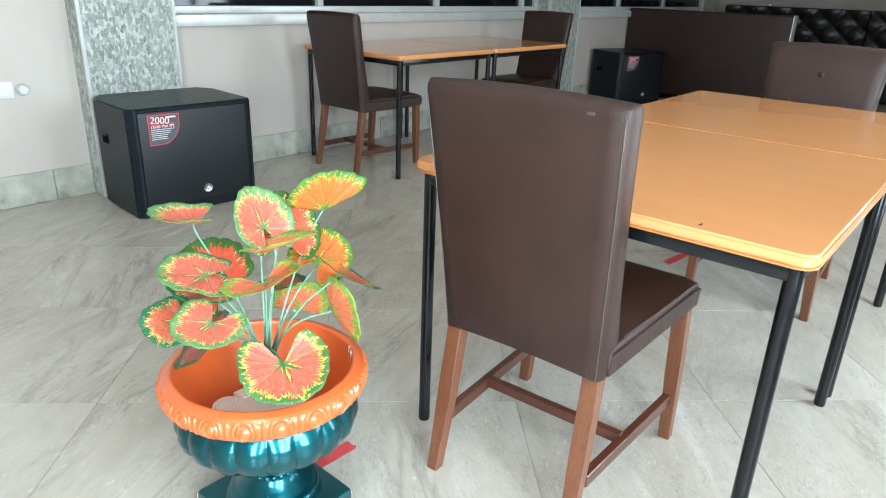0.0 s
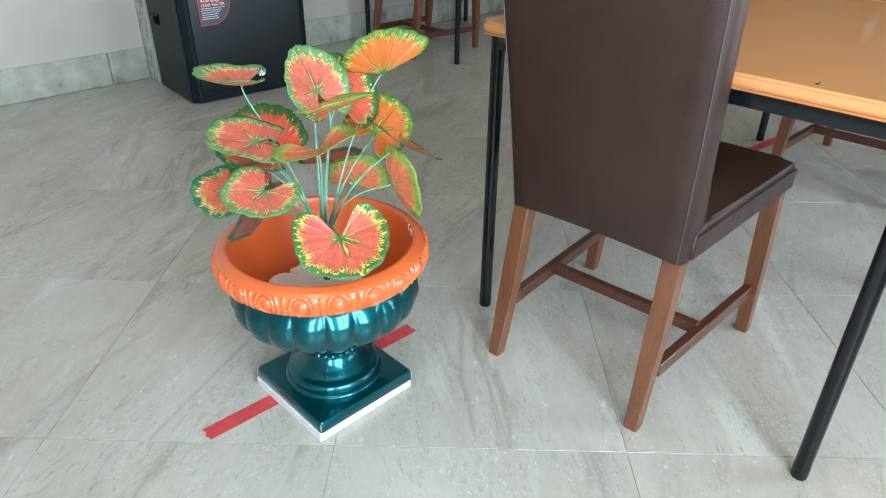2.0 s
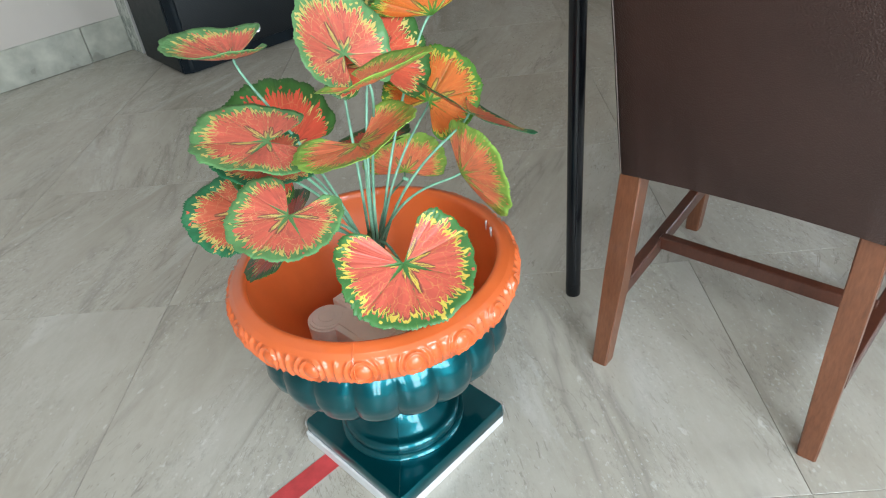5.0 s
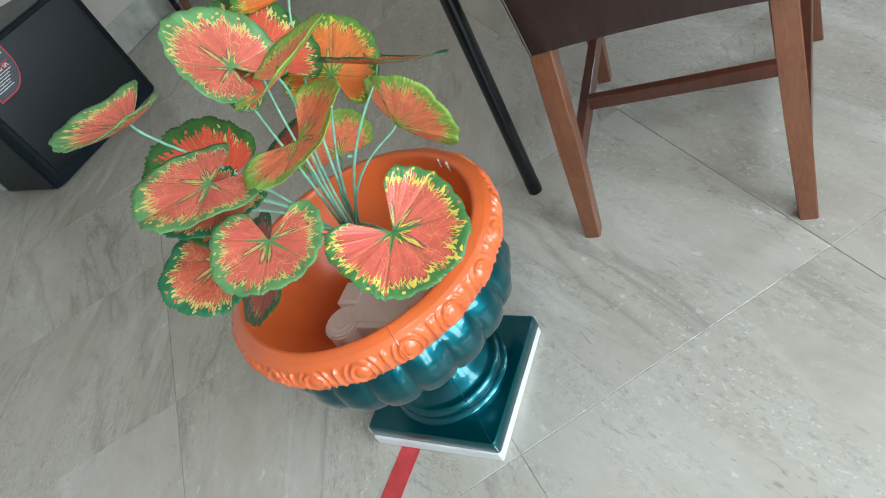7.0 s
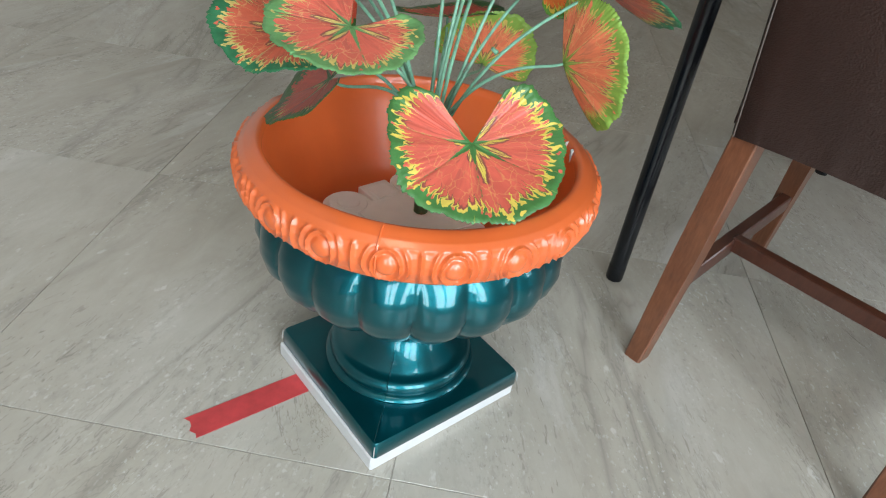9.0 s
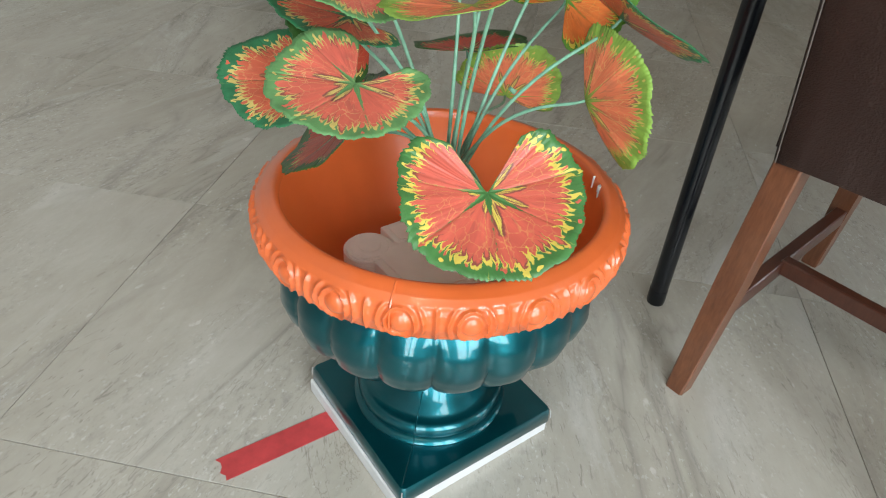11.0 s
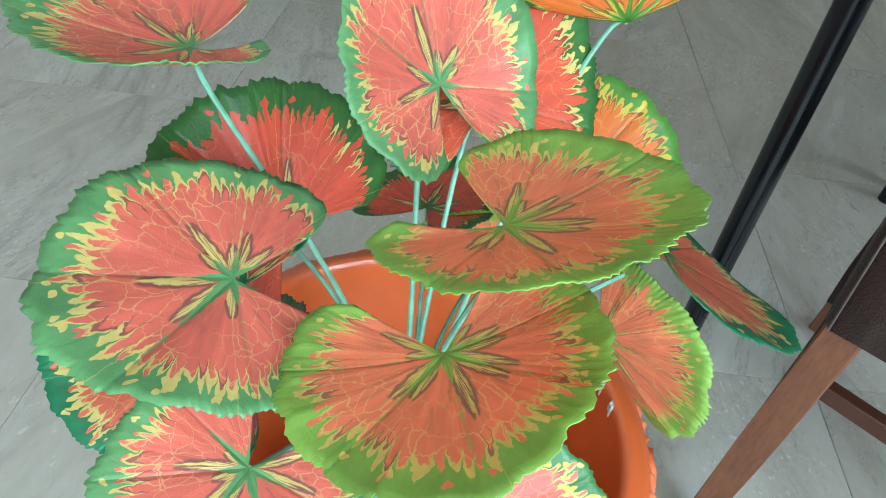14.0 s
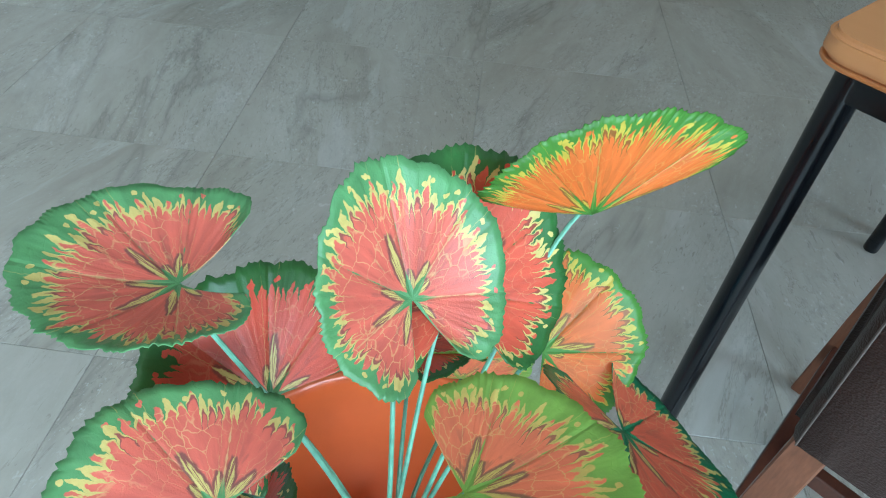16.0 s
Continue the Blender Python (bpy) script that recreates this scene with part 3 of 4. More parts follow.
for i, (a, b) in enumerate(PILLARS):
    p = empty("pilaster", "speckled grey granite pilaster with pale corner trims", "pilaster", "pilasters", kind="structure")
    part("granite_face", box(WEST, a, 0, WEST + 0.13, b, TOP - 0.002), GRANITE, p, smooth=False)
    for y in (a - 0.004, b - 0.014):
        part("corner_trim", box(WEST + 0.118, y, 0, WEST + 0.136, y + 0.018, TOP - 0.004, 0.003), ALU, p, "pale aluminium corner trim")

# unseen panel lights added on the ceiling to fill from above
for x, y, power in FILL_PANELS:
    lamp = empty("added_ceiling_light", "unseen square white panel light added for fill from above", "ceiling light", "ceiling lights")
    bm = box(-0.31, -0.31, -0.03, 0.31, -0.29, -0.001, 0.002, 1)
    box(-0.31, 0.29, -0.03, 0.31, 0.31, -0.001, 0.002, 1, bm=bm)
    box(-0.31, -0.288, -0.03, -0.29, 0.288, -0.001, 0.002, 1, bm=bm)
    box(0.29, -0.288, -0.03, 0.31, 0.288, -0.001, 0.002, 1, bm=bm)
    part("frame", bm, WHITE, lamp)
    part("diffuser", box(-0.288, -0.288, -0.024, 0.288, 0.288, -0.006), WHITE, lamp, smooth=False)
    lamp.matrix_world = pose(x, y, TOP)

# windows in the west wall
for i, (a, b) in enumerate(bays):
    w = empty(f"window_{i + 1}", "dark tinted sliding window with pale aluminium frame", "window", "windows", kind="structure")
    part("window_sill", box(WEST - 0.02, a + 0.003, SILL - 0.06, WEST + 0.05, b - 0.003, SILL + 0.005, 0.004), ALU, w, "pale aluminium sill")
    bm = box(WEST - 0.09, a, SILL + 0.007, WEST - 0.03, b, SILL + 0.05, 0.004)
    box(WEST - 0.09, a, HEAD - 0.05, WEST - 0.03, b, HEAD, 0.004, bm=bm)
    part("window_frame", bm, ALU, w)
    marks = [a] + [a + 1.155 + 1.21 * k for k in range(3) if a + 1.155 + 1.21 * k < b - 0.2] + [b]
    for y in marks:
        part("mullion", box(WEST - 0.09, max(a, y - 0.025), SILL + 0.05, WEST - 0.025, min(b, y + 0.025), HEAD - 0.05, 0.004), ALU, w)
    for y, y1 in zip(marks, marks[1:]):
        part("pane", box(WEST - 0.065, y + 0.02, SILL + 0.045, WEST - 0.058, y1 - 0.02, HEAD - 0.045), GLASS, w, smooth=False)

# stone skirting in lengths
skirt = tagged(new("baseboard"), "veined grey stone skirting along the wall", "skirting", kind="structure")
y = SOUTH
rng = random.Random(4)
while y < NORTH - 0.1:
    y1 = min(y + 0.6, NORTH)
    spans = [(y, y1)]
    for a, b in PILLARS:
        spans = [q for p in spans for q in ((p[0], min(p[1], a)), (max(p[0], b), p[1])) if q[1] - q[0] > 0.01]
    for p, q in spans:
        part("skirting_tile", box(WEST + 0.001, p + 0.002, 0.001, WEST + 0.013, q - 0.002, 0.165 + rng.uniform(-0.001, 0.001), 0.002, 1), SKIRT, skirt, smooth=False)
    y = y1


# ---- furniture ----
def chair(m, label, group="chairs at the tables", buttons=False, marks=False):
    c = empty("dining_chair", label, "chair", group)
    # backrest: slab with a gentle rake and a thicker foot
    prof = [(-0.188, 0.388), (-0.212, 0.60), (-0.240, 0.80), (-0.262, 0.942), (-0.259, 0.960), (-0.246, 0.970), (-0.222, 0.968), (-0.206, 0.955),
            (-0.192, 0.86), (-0.165, 0.70), (-0.135, 0.56), (-0.105, 0.47), (-0.095, 0.388)]
    bm = bmesh.new()
    cols = []
    nx = 12
    for i in range(nx + 1):
        u = -1 + 2 * i / nx
        row = []
        for k, (y, z) in enumerate(prof):
            half = 0.201 + 0.024 * (z - 0.39) / 0.6
            bow = 0.006 * (1 - u * u)
            yy = y - bow if k < 5 else y + bow * 0.8
            zz = z + (0.006 * (1 - u * u) if z > 0.94 else 0) + (0.010 * (1 - u * u) if k in (0,) else 0)
            if buttons and 7 < k < 11:
                yy += 0.004
            row.append(bm.verts.new(((half - 0.010) * u, yy, zz)))
        cols.append(row)
    n = len(prof)

    def mid_y(z):
        return -0.1475 - 0.0165 * min(1, max(0, (z - 0.388) / 0.1)) - 0.0680 * max(0.0, (z - 0.488) / 0.48)

    for end, u in ((0, -1), (-1, 1)):
        for depth, pull in ((0.007, 0.20), (0.011, 0.52)):
            ring = []
            for y, z in prof:
                half = 0.201 + 0.024 * (z - 0.39) / 0.6
                ring.append(bm.verts.new((u * (half + depth - 0.010), y + (mid_y(z) - y) * pull, z - (0.012 * pull if z > 0.93 else 0.0))))
            if u < 0:
                cols.insert(0, ring)
            else:
                cols.append(ring)
    for a, b in zip(cols, cols[1:]):
        for k in range(n):
            bm.faces.new((a[k], a[(k + 1) % n], b[(k + 1) % n], b[k]))
    bm.faces.new(cols[0][::-1])
    bm.faces.new(cols[-1])
    back = part("backrest", bm, LEATHER, c, "brown leatherette backrest", angle=60)
    for s in (-1, 1):
        pts = [(s * (0.1915 + 0.024 * (z - 0.39) / 0.6), y - 0.0004, z) for y, z in prof[:4]]
        part("seam", tube(pts, 0.0012, 6), THREAD, back, "stitched seam")
    if buttons:
        for x, z in ((0.0, 0.86), (-0.10, 0.74), (0.10, 0.74), (0.0, 0.62)):
            bmb, _ = lathe([(0.0005, 0.006), (0.006, 0.005), (0.011, 0.002), (0.012, 0.0)], 16)
            bmesh.ops.transform(bmb, matrix=pose(x, -0.187 + 0.17 * (0.86 - z) + 0.004, z, -82, 0, 0), verts=bmb.verts)
            part("button", bmb, LEATHER, back)
    # seat: padded, wider in front
    bm = bmesh.new()
    ny, nx = 10, 10
    top, low = [], []
    for j in range(ny + 1):
        v = j / ny
        y = -0.17 + 0.505 * v
        half = 0.210 + 0.028 * v
        rt, rl = [], []
        for i in range(nx + 1):
            u = -1 + 2 * i / nx
            crown = 0.012 * (1 - u ** 4) * (1 - (2 * v - 1) ** 6)
            edge = 0.008 * (abs(u) > 0.99) + 0.006 * (v > 0.99)
            rt.append(bm.verts.new((half * u, y, 0.462 + crown - edge)))
            rl.append(bm.verts.new((half * u * 0.992, y - (0.006 if v > 0.99 else 0), 0.385)))
        top.append(rt)
        low.append(rl)
    for g, flip in ((top, 1), (low, -1)):
        for a, b in zip(g, g[1:]):
            for i in range(nx):
                bm.faces.new((a[i], a[i + 1], b[i + 1], b[i])[::flip])
    loop_t = top[0] + [r[-1] for r in top[1:]] + top[-1][-2::-1] + [r[0] for r in top[-2:0:-1]]
    loop_l = low[0] + [r[-1] for r in low[1:]] + low[-1][-2::-1] + [r[0] for r in low[-2:0:-1]]
    for i in range(len(loop_t)):
        k = (i + 1) % len(loop_t)
        bm.faces.new((loop_t[i], loop_l[i], loop_l[k], loop_t[k]))
    bmesh.ops.recalc_face_normals(bm, faces=bm.faces)
    hard = [e for e in bm.edges if e.calc_face_angle(0) > 0.9]
    bmesh.ops.bevel(bm, geom=hard, offset=0.010, segments=3, affect="EDGES")
    seat = part("seat", bm, LEATHER, c, "brown leatherette seat", angle=60)
    for s in (-1, 1):
        part("seam", tube([(s * 0.206, -0.10, 0.464), (s * 0.220, 0.06, 0.466), (s * 0.229, 0.30, 0.460)], 0.0012, 6), THREAD, seat)
    # tapered legs
    for sx in (-1, 1):
        for (xt, yt), (xb, yb) in (((0.178, -0.160), (0.186, -0.228)), ((0.208, 0.295), (0.226, 0.283))):
            bm = bmesh.new()
            for z, x, y, h in ((0.40, xt, yt, 0.0195), (0.20, (xt + xb) / 2, (yt * 0.55 + yb * 0.45), 0.0185), (0.0, xb, yb, 0.0150)):
                for dx, dy in ((-1, -1), (1, -1), (1, 1), (-1, 1)):
                    bm.verts.new((sx * x + dx * h, y + dy * h, z))
            bm.verts.ensure_lookup_table()
            v = bm.verts
            for r in (0, 4):
                for k in range(4):
                    bm.faces.new((v[r + k], v[r + (k + 1) % 4], v[r + 4 + (k + 1) % 4], v[r + 4 + k]))
            bm.faces.new([v[i] for i in range(4)])
            bm.faces.new([v[8 + i] for i in range(4)])
            bmesh.ops.bevel(bm, geom=[e for e in bm.edges if abs(e.verts[0].co.z - e.verts[1].co.z) > 0.1], offset=0.003, segments=1, affect="EDGES")
            part("leg", bm, LEGWOOD, c, "red-brown tapered wooden leg", smooth=False)
        bm = box(-0.011, -0.228, -0.016, 0.011, 0.228, 0.016, 0.002, 1)
        bmesh.ops.transform(bm, matrix=pose(sx * 0.203, 0.048, 0.125, -1.0, 0, -sx * 3.2), verts=bm.verts)
        part("stretcher", bm, RAILWOOD, c, smooth=False)
    part("stretcher", box(-0.195, 0.005, 0.118, 0.195, 0.027, 0.146, 0.002, 1), RAILWOOD, c, smooth=False)
    if marks:
        rg = random.Random(2)
        for k in range(5):
            x, w = 0.02 + 0.03 * k + rg.uniform(-0.01, 0.01), rg.uniform(0.004, 0.012)
            part("worn_spot", box(x - w, -0.2652, 0.945 + rg.uniform(-0.012, 0.012), x + w, -0.2622, 0.949 + rg.uniform(0, 0.004), 0.001, 1), THREAD, back, "pale worn spot in the leatherette")
    c.matrix_world = m
    return c


def table(m, label, lx, ly, group="tables"):
    t = empty("dining_table", label, "table", group)
    out = rounded(-lx, -ly, lx, ly, 0.035)
    part("tabletop", prism(out, 0.7265, 0.75, 0.005, 3), TABLEWOOD, t, "glossy orange wood veneer top", angle=40)
    out2 = rounded(-lx + 0.0006, -ly + 0.0006, lx - 0.0006, ly - 0.0006, 0.0345)
    part("edge_band", prism(out2, 0.7220, 0.7262, 0.001, 1), EDGEWOOD, t, angle=40)
    ix, iy = lx - 0.036, ly - 0.034
    for s in (-1, 1):
        part("apron_rail", box(-ix, s * iy - 0.014, 0.690, ix, s * iy + 0.014, 0.7215, 0.003), BLACKSTEEL, t)
        part("apron_rail", box(s * ix - 0.014, -iy + 0.015, 0.690, s * ix + 0.014, iy - 0.015, 0.7215, 0.003), BLACKSTEEL, t)
    for sx in (-1, 1):
        for sy in (-1, 1):
            leg = part("leg", tube([(sx * ix, sy * iy, 0.012), (sx * ix, sy * iy, 0.7215)], 0.0155, 20), BLACKSTEEL, t, "round black steel leg")
            part("foot_cap", tube([(sx * ix, sy * iy, 0.0), (sx * ix, sy * iy, 0.004), (sx * ix, sy * iy, 0.03)], [0.0152, 0.0160, 0.0160], 20), BLACKSTEEL, leg, "black rubber foot cap")
    t.matrix_world = m
    return t


table(pose(0.4235, 0.965, 0, 0, 0, 0.8), "square dining table with glossy orange top and black steel legs", 0.452, 0.468)
table(pose(0.415, 1.906, 0, 0, 0, 0.6), "square dining table with glossy orange top pushed against its twin", 0.452, 0.468)
chair(pose(0.344, 0.632, 0, 0, 0, 3.4), "dark brown leatherette dining chair with red-brown wooden legs", marks=True)
chair(pose(0.410, 2.270, 0, 0, 0, 181), "brown leatherette dining chair with a buttoned backrest", buttons=True)
mark = part("surface_scratch", tube([(0.673, 0.524, 0.7503), (0.676, 0.528, 0.7506), (0.676, 0.536, 0.7506), (0.674, 0.543, 0.7503)], [0.0008, 0.0016, 0.0013, 0.0006], 6), BLACKSTEEL)
tagged(mark, "small dark gouge mark in the orange tabletop", "scratch")
# tables by the window
table(pose(-2.212, 2.688, 0), "orange-topped dining table standing by the window", 0.452, 0.468)
table(pose(-2.212, 3.627, 0), "orange-topped dining table pushed against its twin by the window", 0.452, 0.468)
chair(pose(-2.235, 2.357, 0, 0, 0, 0), "dark brown leatherette dining chair at the window table")
chair(pose(-2.090, 4.060, 0, 0, 0, 180), "dark brown leatherette chair at the window table's far end")


def text_part(name, body, size, m, material, parent, swell=0.0):
    cu = bpy.data.curves.new(name, "FONT")
    cu.body, cu.size, cu.extrude, cu.offset = body, size, 0.0004, swell
    cu.align_x = "LEFT"
    ob = new(name, cu)
    cu.materials.append(material)
    ob.parent = parent
    ob.matrix_local = m
    return ob


def loudspeaker(m, label):
    """Front looks along +x; the cabinet's back is narrower."""
    s = empty("loudspeaker", label, "loudspeaker", "loudspeakers")
    H = 0.548
    out = [(0.310, -0.295), (0.310, 0.295), (0.285, 0.33), (-0.12, 0.33), (-0.21, 0.27), (-0.21, -0.27), (-0.12, -0.33), (0.285, -0.33)]
    part("cabinet", prism(out, 0.004, H, 0.008, 3), CABINET, s, "textured black cabinet", angle=30)
    grille = part("grille", box(0.300, -0.284, 0.055, 0.317, 0.284, H - 0.02, 0.008, 2), GRILLE, s, "black perforated steel grille")
    part("driver_cone", lathe([(0.001, 0), (0.05, 0.004), (0.17, 0.0)], 40)[0], CABINET, s).matrix_local = pose(0.305, 0.02, 0.30, 0, 90, 0)
    for sy in (-1, 1):
        # a raised plate; its near-black colour stands in for shade inside a recess
        bm = box(-0.05, sy * 0.326, 0.335, 0.03, sy * 0.3325, 0.385, 0.004, 2)
        h = part("handle", bm, RECESS_SHADE, s, "black grip plate with the shade of a recess in its colour")
        part("grip_bar", box(-0.048, sy * 0.3325, 0.376, 0.028, sy * 0.336, 0.386, 0.002, 1), CABINET, h)
    for x, y in ((0.24, 0.22), (0.24, -0.22), (-0.17, 0.18), (-0.17, -0.18)):
        part("foot", tube([(x, y, 0.0), (x, y, 0.014)], 0.018, 12), BLACKSTEEL, s)
    # badge: a quarter-round sticker
    def badge_outline(w, h, inset):
        pts = [(-w + inset, h - inset), (w - inset, h - inset)]
        for i in range(1, 9):
            a = radians(90 * i / 9)
            pts.append((w - inset - (2 * w - 2 * inset) * 0.62 * (1 - math.cos(a)), h - inset - (2 * h - 2 * inset) * (0.25 + 0.75 * math.sin(a))))
        pts.append((-w + inset, -h + inset))
        return pts

    base = pose(0.3175, -0.160, 0.440, 90, 0, 90) @ Matrix.Diagonal((1.16, 1.10, 1.0, 1.0))
    b = part("badge", prism(badge_outline(0.068, 0.068, 0.0), 0, 0.0012), BADGE_RED, grille, "sticker with red border and white lettering", smooth=False)
    b.matrix_local = base
    part("badge_ground", prism(badge_outline(0.068, 0.068, 0.004), 0.0012, 0.0020), BADGE, b, smooth=False)
    slant = Matrix(((1, 0.22, 0, 0), (0, 1, 0, 0), (0, 0, 1, 0), (0, 0, 0, 1)))
    text_part("badge_figures", "2000", 0.041, Matrix.Translation((-0.060, 0.032, 0.0024)) @ slant, BADGE_RED, b, 0.0016)
    text_part("badge_figures", "2000", 0.041, Matrix.Translation((-0.060, 0.032, 0.0034)) @ slant, BADGE_WHITE, b)
    text_part("badge_text", "133dB Max SPL", 0.0165, Matrix.Translation((-0.059, 0.010, 0.0024)), BADGE_RED, b, 0.0009)
    text_part("badge_text", "133dB Max SPL", 0.0165, Matrix.Translation((-0.059, 0.010, 0.0034)), BADGE_WHITE, b)
    part("badge_bar", box(-0.056, 0.0245, 0.002, 0.050, 0.0275, 0.0024), BADGE_RED, b, smooth=False)
    for k in range(6):
        w = (0.10, 0.085, 0.08, 0.07, 0.066, 0.07)[k]
        part("badge_bar", box(-0.058, 0.001 - 0.0085 * k, 0.002, -0.058 + w, 0.0035 - 0.0085 * k, 0.0024), BADGE_WHITE, b, smooth=False)
    part("badge_bar", box(0.008, 0.050, 0.002, 0.052, 0.057, 0.0024), BADGE_WHITE, b, smooth=False)
    bm, rg = lathe([(0.0005, 0.003), (0.016, 0.003), (0.019, 0.005), (0.023, 0.005), (0.024, 0.0)], 32)
    emblem = part("emblem", bm, CHROME, grille, "round chrome emblem with a plain arrow shape")
    emblem.matrix_local = pose(0.317, 0.034, 0.110, 0, 90, 0)
    tri = prism([(-0.012, -0.010), (0.0, 0.012), (0.012, -0.010), (0.0, -0.004)], 0.003, 0.0042)
    part("emblem_mark", tri, BADGE_WHITE, emblem, smooth=False).matrix_local = pose(0, 0, 0, 0, 0, 90)
    s.matrix_world = m
    return s


loudspeaker(pose(-2.392, 1.098, 0, 0, 0, -4), "black subwoofer loudspeaker on the tiles before a granite pilaster")
loudspeaker(pose(-2.44, 6.45, 0, 0, 0, -20), "black subwoofer loudspeaker on the tiles beside the booth")


# ---- planter ----
def planter():
    p = empty("planter", "urn planter with orange rim and metallic teal fluted bowl", "planter")
    # square plinth with a sloped shoulder
    bm = bmesh.new()
    rows = []
    for h, z in ((0.1240, 0.0245), (0.1250, 0.026), (0.1240, 0.047), (0.1220, 0.0505), (0.10, 0.0525)):
        rows.append([bm.verts.new((x, y, z)) for x, y in rounded(-h, -h, h, h, 0.006, 3)])
    for a, b in zip(rows, rows[1:]):
        for i in range(len(a)):
            k = (i + 1) % len(a)
            bm.faces.new((a[i], a[k], b[k], b[i]))
    bm.faces.new(rows[0][::-1])
    bm.faces.new(rows[-1])
    part("plinth", bm, TEAL, p, "square teal plinth", angle=40)
    # turned foot
    prof = [(0.105, 0.0505), (0.1065, 0.056), (0.103, 0.0605), (0.0985, 0.062), (0.0995, 0.065), (0.101, 0.071), (0.098, 0.078), (0.092, 0.081), (0.086, 0.082),
            (0.082, 0.086), (0.072, 0.094), (0.061, 0.104), (0.054, 0.114), (0.052, 0.122), (0.050, 0.135), (0.053, 0.155), (0.060, 0.180), (0.075, 0.200)]
    foot_prof = prof
    part("turned_foot", lathe(prof, 72)[0], TEAL, p, angle=45)
    for k in range(22):
        a = 2 * math.pi * k / 22
        bm = bmesh.new()
        bmesh.ops.create_icosphere(bm, subdivisions=2, radius=0.0078, matrix=Matrix.Translation((0.0545 * math.cos(a), 0.0545 * math.sin(a), 0.127)))
        part("bead", bm, TEAL, p)
    # fluted bowl
    prof, lobes = [], 20
    shape = [(0.060, 0.204), (0.095, 0.205), (0.125, 0.208), (0.151, 0.215), (0.172, 0.226), (0.187, 0.244), (0.1935, 0.266), (0.1915, 0.289), (0.183, 0.309), (0.168, 0.327)]
    for (r0, z0), (r1, z1) in zip(shape, shape[1:]):
        prof += [(r0 + (r1 - r0) * k / 3, z0 + (z1 - z0) * k / 3) for k in range(3)]
    prof.append(shape[-1])
    def flute(k, a):
        w = 2 * ((lobes * a / (2 * math.pi)) % 1.0) - 1
        amp = 0.085 * math.sin(math.pi * min(1, (k + 3) / 29)) ** 0.6
        return 1 + 0.012 - amp * (1 - math.sqrt(1 - (0.93 * w) ** 2))
    bm, _ = lathe(prof, lobes * 12, flute)
    part("bowl", bm, TEAL, p, "metallic teal bowl with bulging flutes", angle=70)
    # band under the rim
    part("bowl_collar", lathe([(0.171, 0.320), (0.177, 0.323), (0.180, 0.327), (0.177, 0.333)], 96)[0], TEAL, p)
    # rim with egg ornaments; the basin is one shell with it
    sect = [(0.1735, 0.345), (0.184, 0.343), (0.194, 0.3455), (0.2025, 0.351), (0.2085, 0.359), (0.2120, 0.368), (0.2130, 0.377), (0.2115, 0.386), (0.2075, 0.393),
            (0.2010, 0.3985), (0.1945, 0.4015), (0.1890, 0.4040), (0.1850, 0.4040), (0.1825, 0.4015), (0.1813, 0.394), (0.1797, 0.381), (0.1750, 0.360), (0.160, 0.327),
            (0.146, 0.288), (0.122, 0.262), (0.08, 0.248), (0.03, 0.244), (0.001, 0.244)]
    sect = [(r * 1.012, z - 0.0165) for r, z in sect]
    eggs, per = 20, 48
    n = eggs * per
    bm = bmesh.new()
    rings = []
    fine = []
    lip = 14
    for (r0, z0), (r1, z1) in zip(sect[:lip + 1], sect[1:lip + 1]):
        steps = 6 if r0 > 0.183 and r1 > 0.183 and z0 < 0.383 else 1
        fine += [(r0 + (r1 - r0) * s / steps, z0 + (z1 - z0) * s / steps) for s in range(steps)]
    fine.append(sect[lip])
    arc, along = [0.0], 0.0
    for (r0, z0), (r1, z1) in zip(fine, fine[1:]):
        along += math.hypot(r1 - r0, z1 - z0)
        arc.append(along)
    middle = min(zip(fine, arc), key=lambda q: abs(q[0][1] - 0.3525) - q[0][0])[1]

    def bead(x, at, wide):
        return math.exp(-((x - at) / wide) ** 2)

    for k, ((r, z), s_arc) in enumerate(zip(fine, arc)):
        (ra, za), (rb, zb) = fine[max(k - 1, 0)], fine[min(k + 1, len(fine) - 1)]
        size = math.hypot(rb - ra, zb - za)
        nr_, nz_ = (zb - za) / size, -(rb - ra) / size
        ring = []
        sy = s_arc - middle - 0.004
        for i in range(n):
            a = 2 * math.pi * i / n
            relief = 0.0
            if r > 0.186 and abs(sy) < 0.0215:
                sx = ((i % per) / per - 0.5) * 2 * 0.0335
                e = math.hypot(sx / 0.86, sy * 0.92)
                relief = 0.0022 * math.sqrt(max(0.0, 1 - (e / 0.0115) ** 2))
                relief += 0.0026 * bead(e, 0.0168, 0.0020) + 0.0021 * bead(e, 0.0258, 0.0022) * min(1.0, abs(sx) / 0.016) + 0.0021 * bead(abs(sx), 0.0335, 0.0022)
                relief = (relief - 0.0009) * min(1.0, max(0.0, (0.0215 - abs(sy)) / 0.004))
            pr, pz = r + nr_ * relief * 1.9, z + nz_ * relief * 1.9
            ring.append(bm.verts.new((pr * math.cos(a), pr * math.sin(a), pz)))
        rings.append(ring)
    for a, b in zip(rings, rings[1:]):
        for i in range(n):
            bm.faces.new((a[i], a[(i + 1) % n], b[(i + 1) % n], b[i]))
    part("rim", bm, ORANGE, p, "glossy orange painted rim with egg ornaments", angle=80)
    part("basin", lathe([sect[lip]] + sect[lip + 1:], 160)[0], BASIN, p, "smooth orange inside of the basin", angle=80)
    # moulding seam down the front and chipped paint
    pts = [(r, z) for r, z in sect[2:12]]
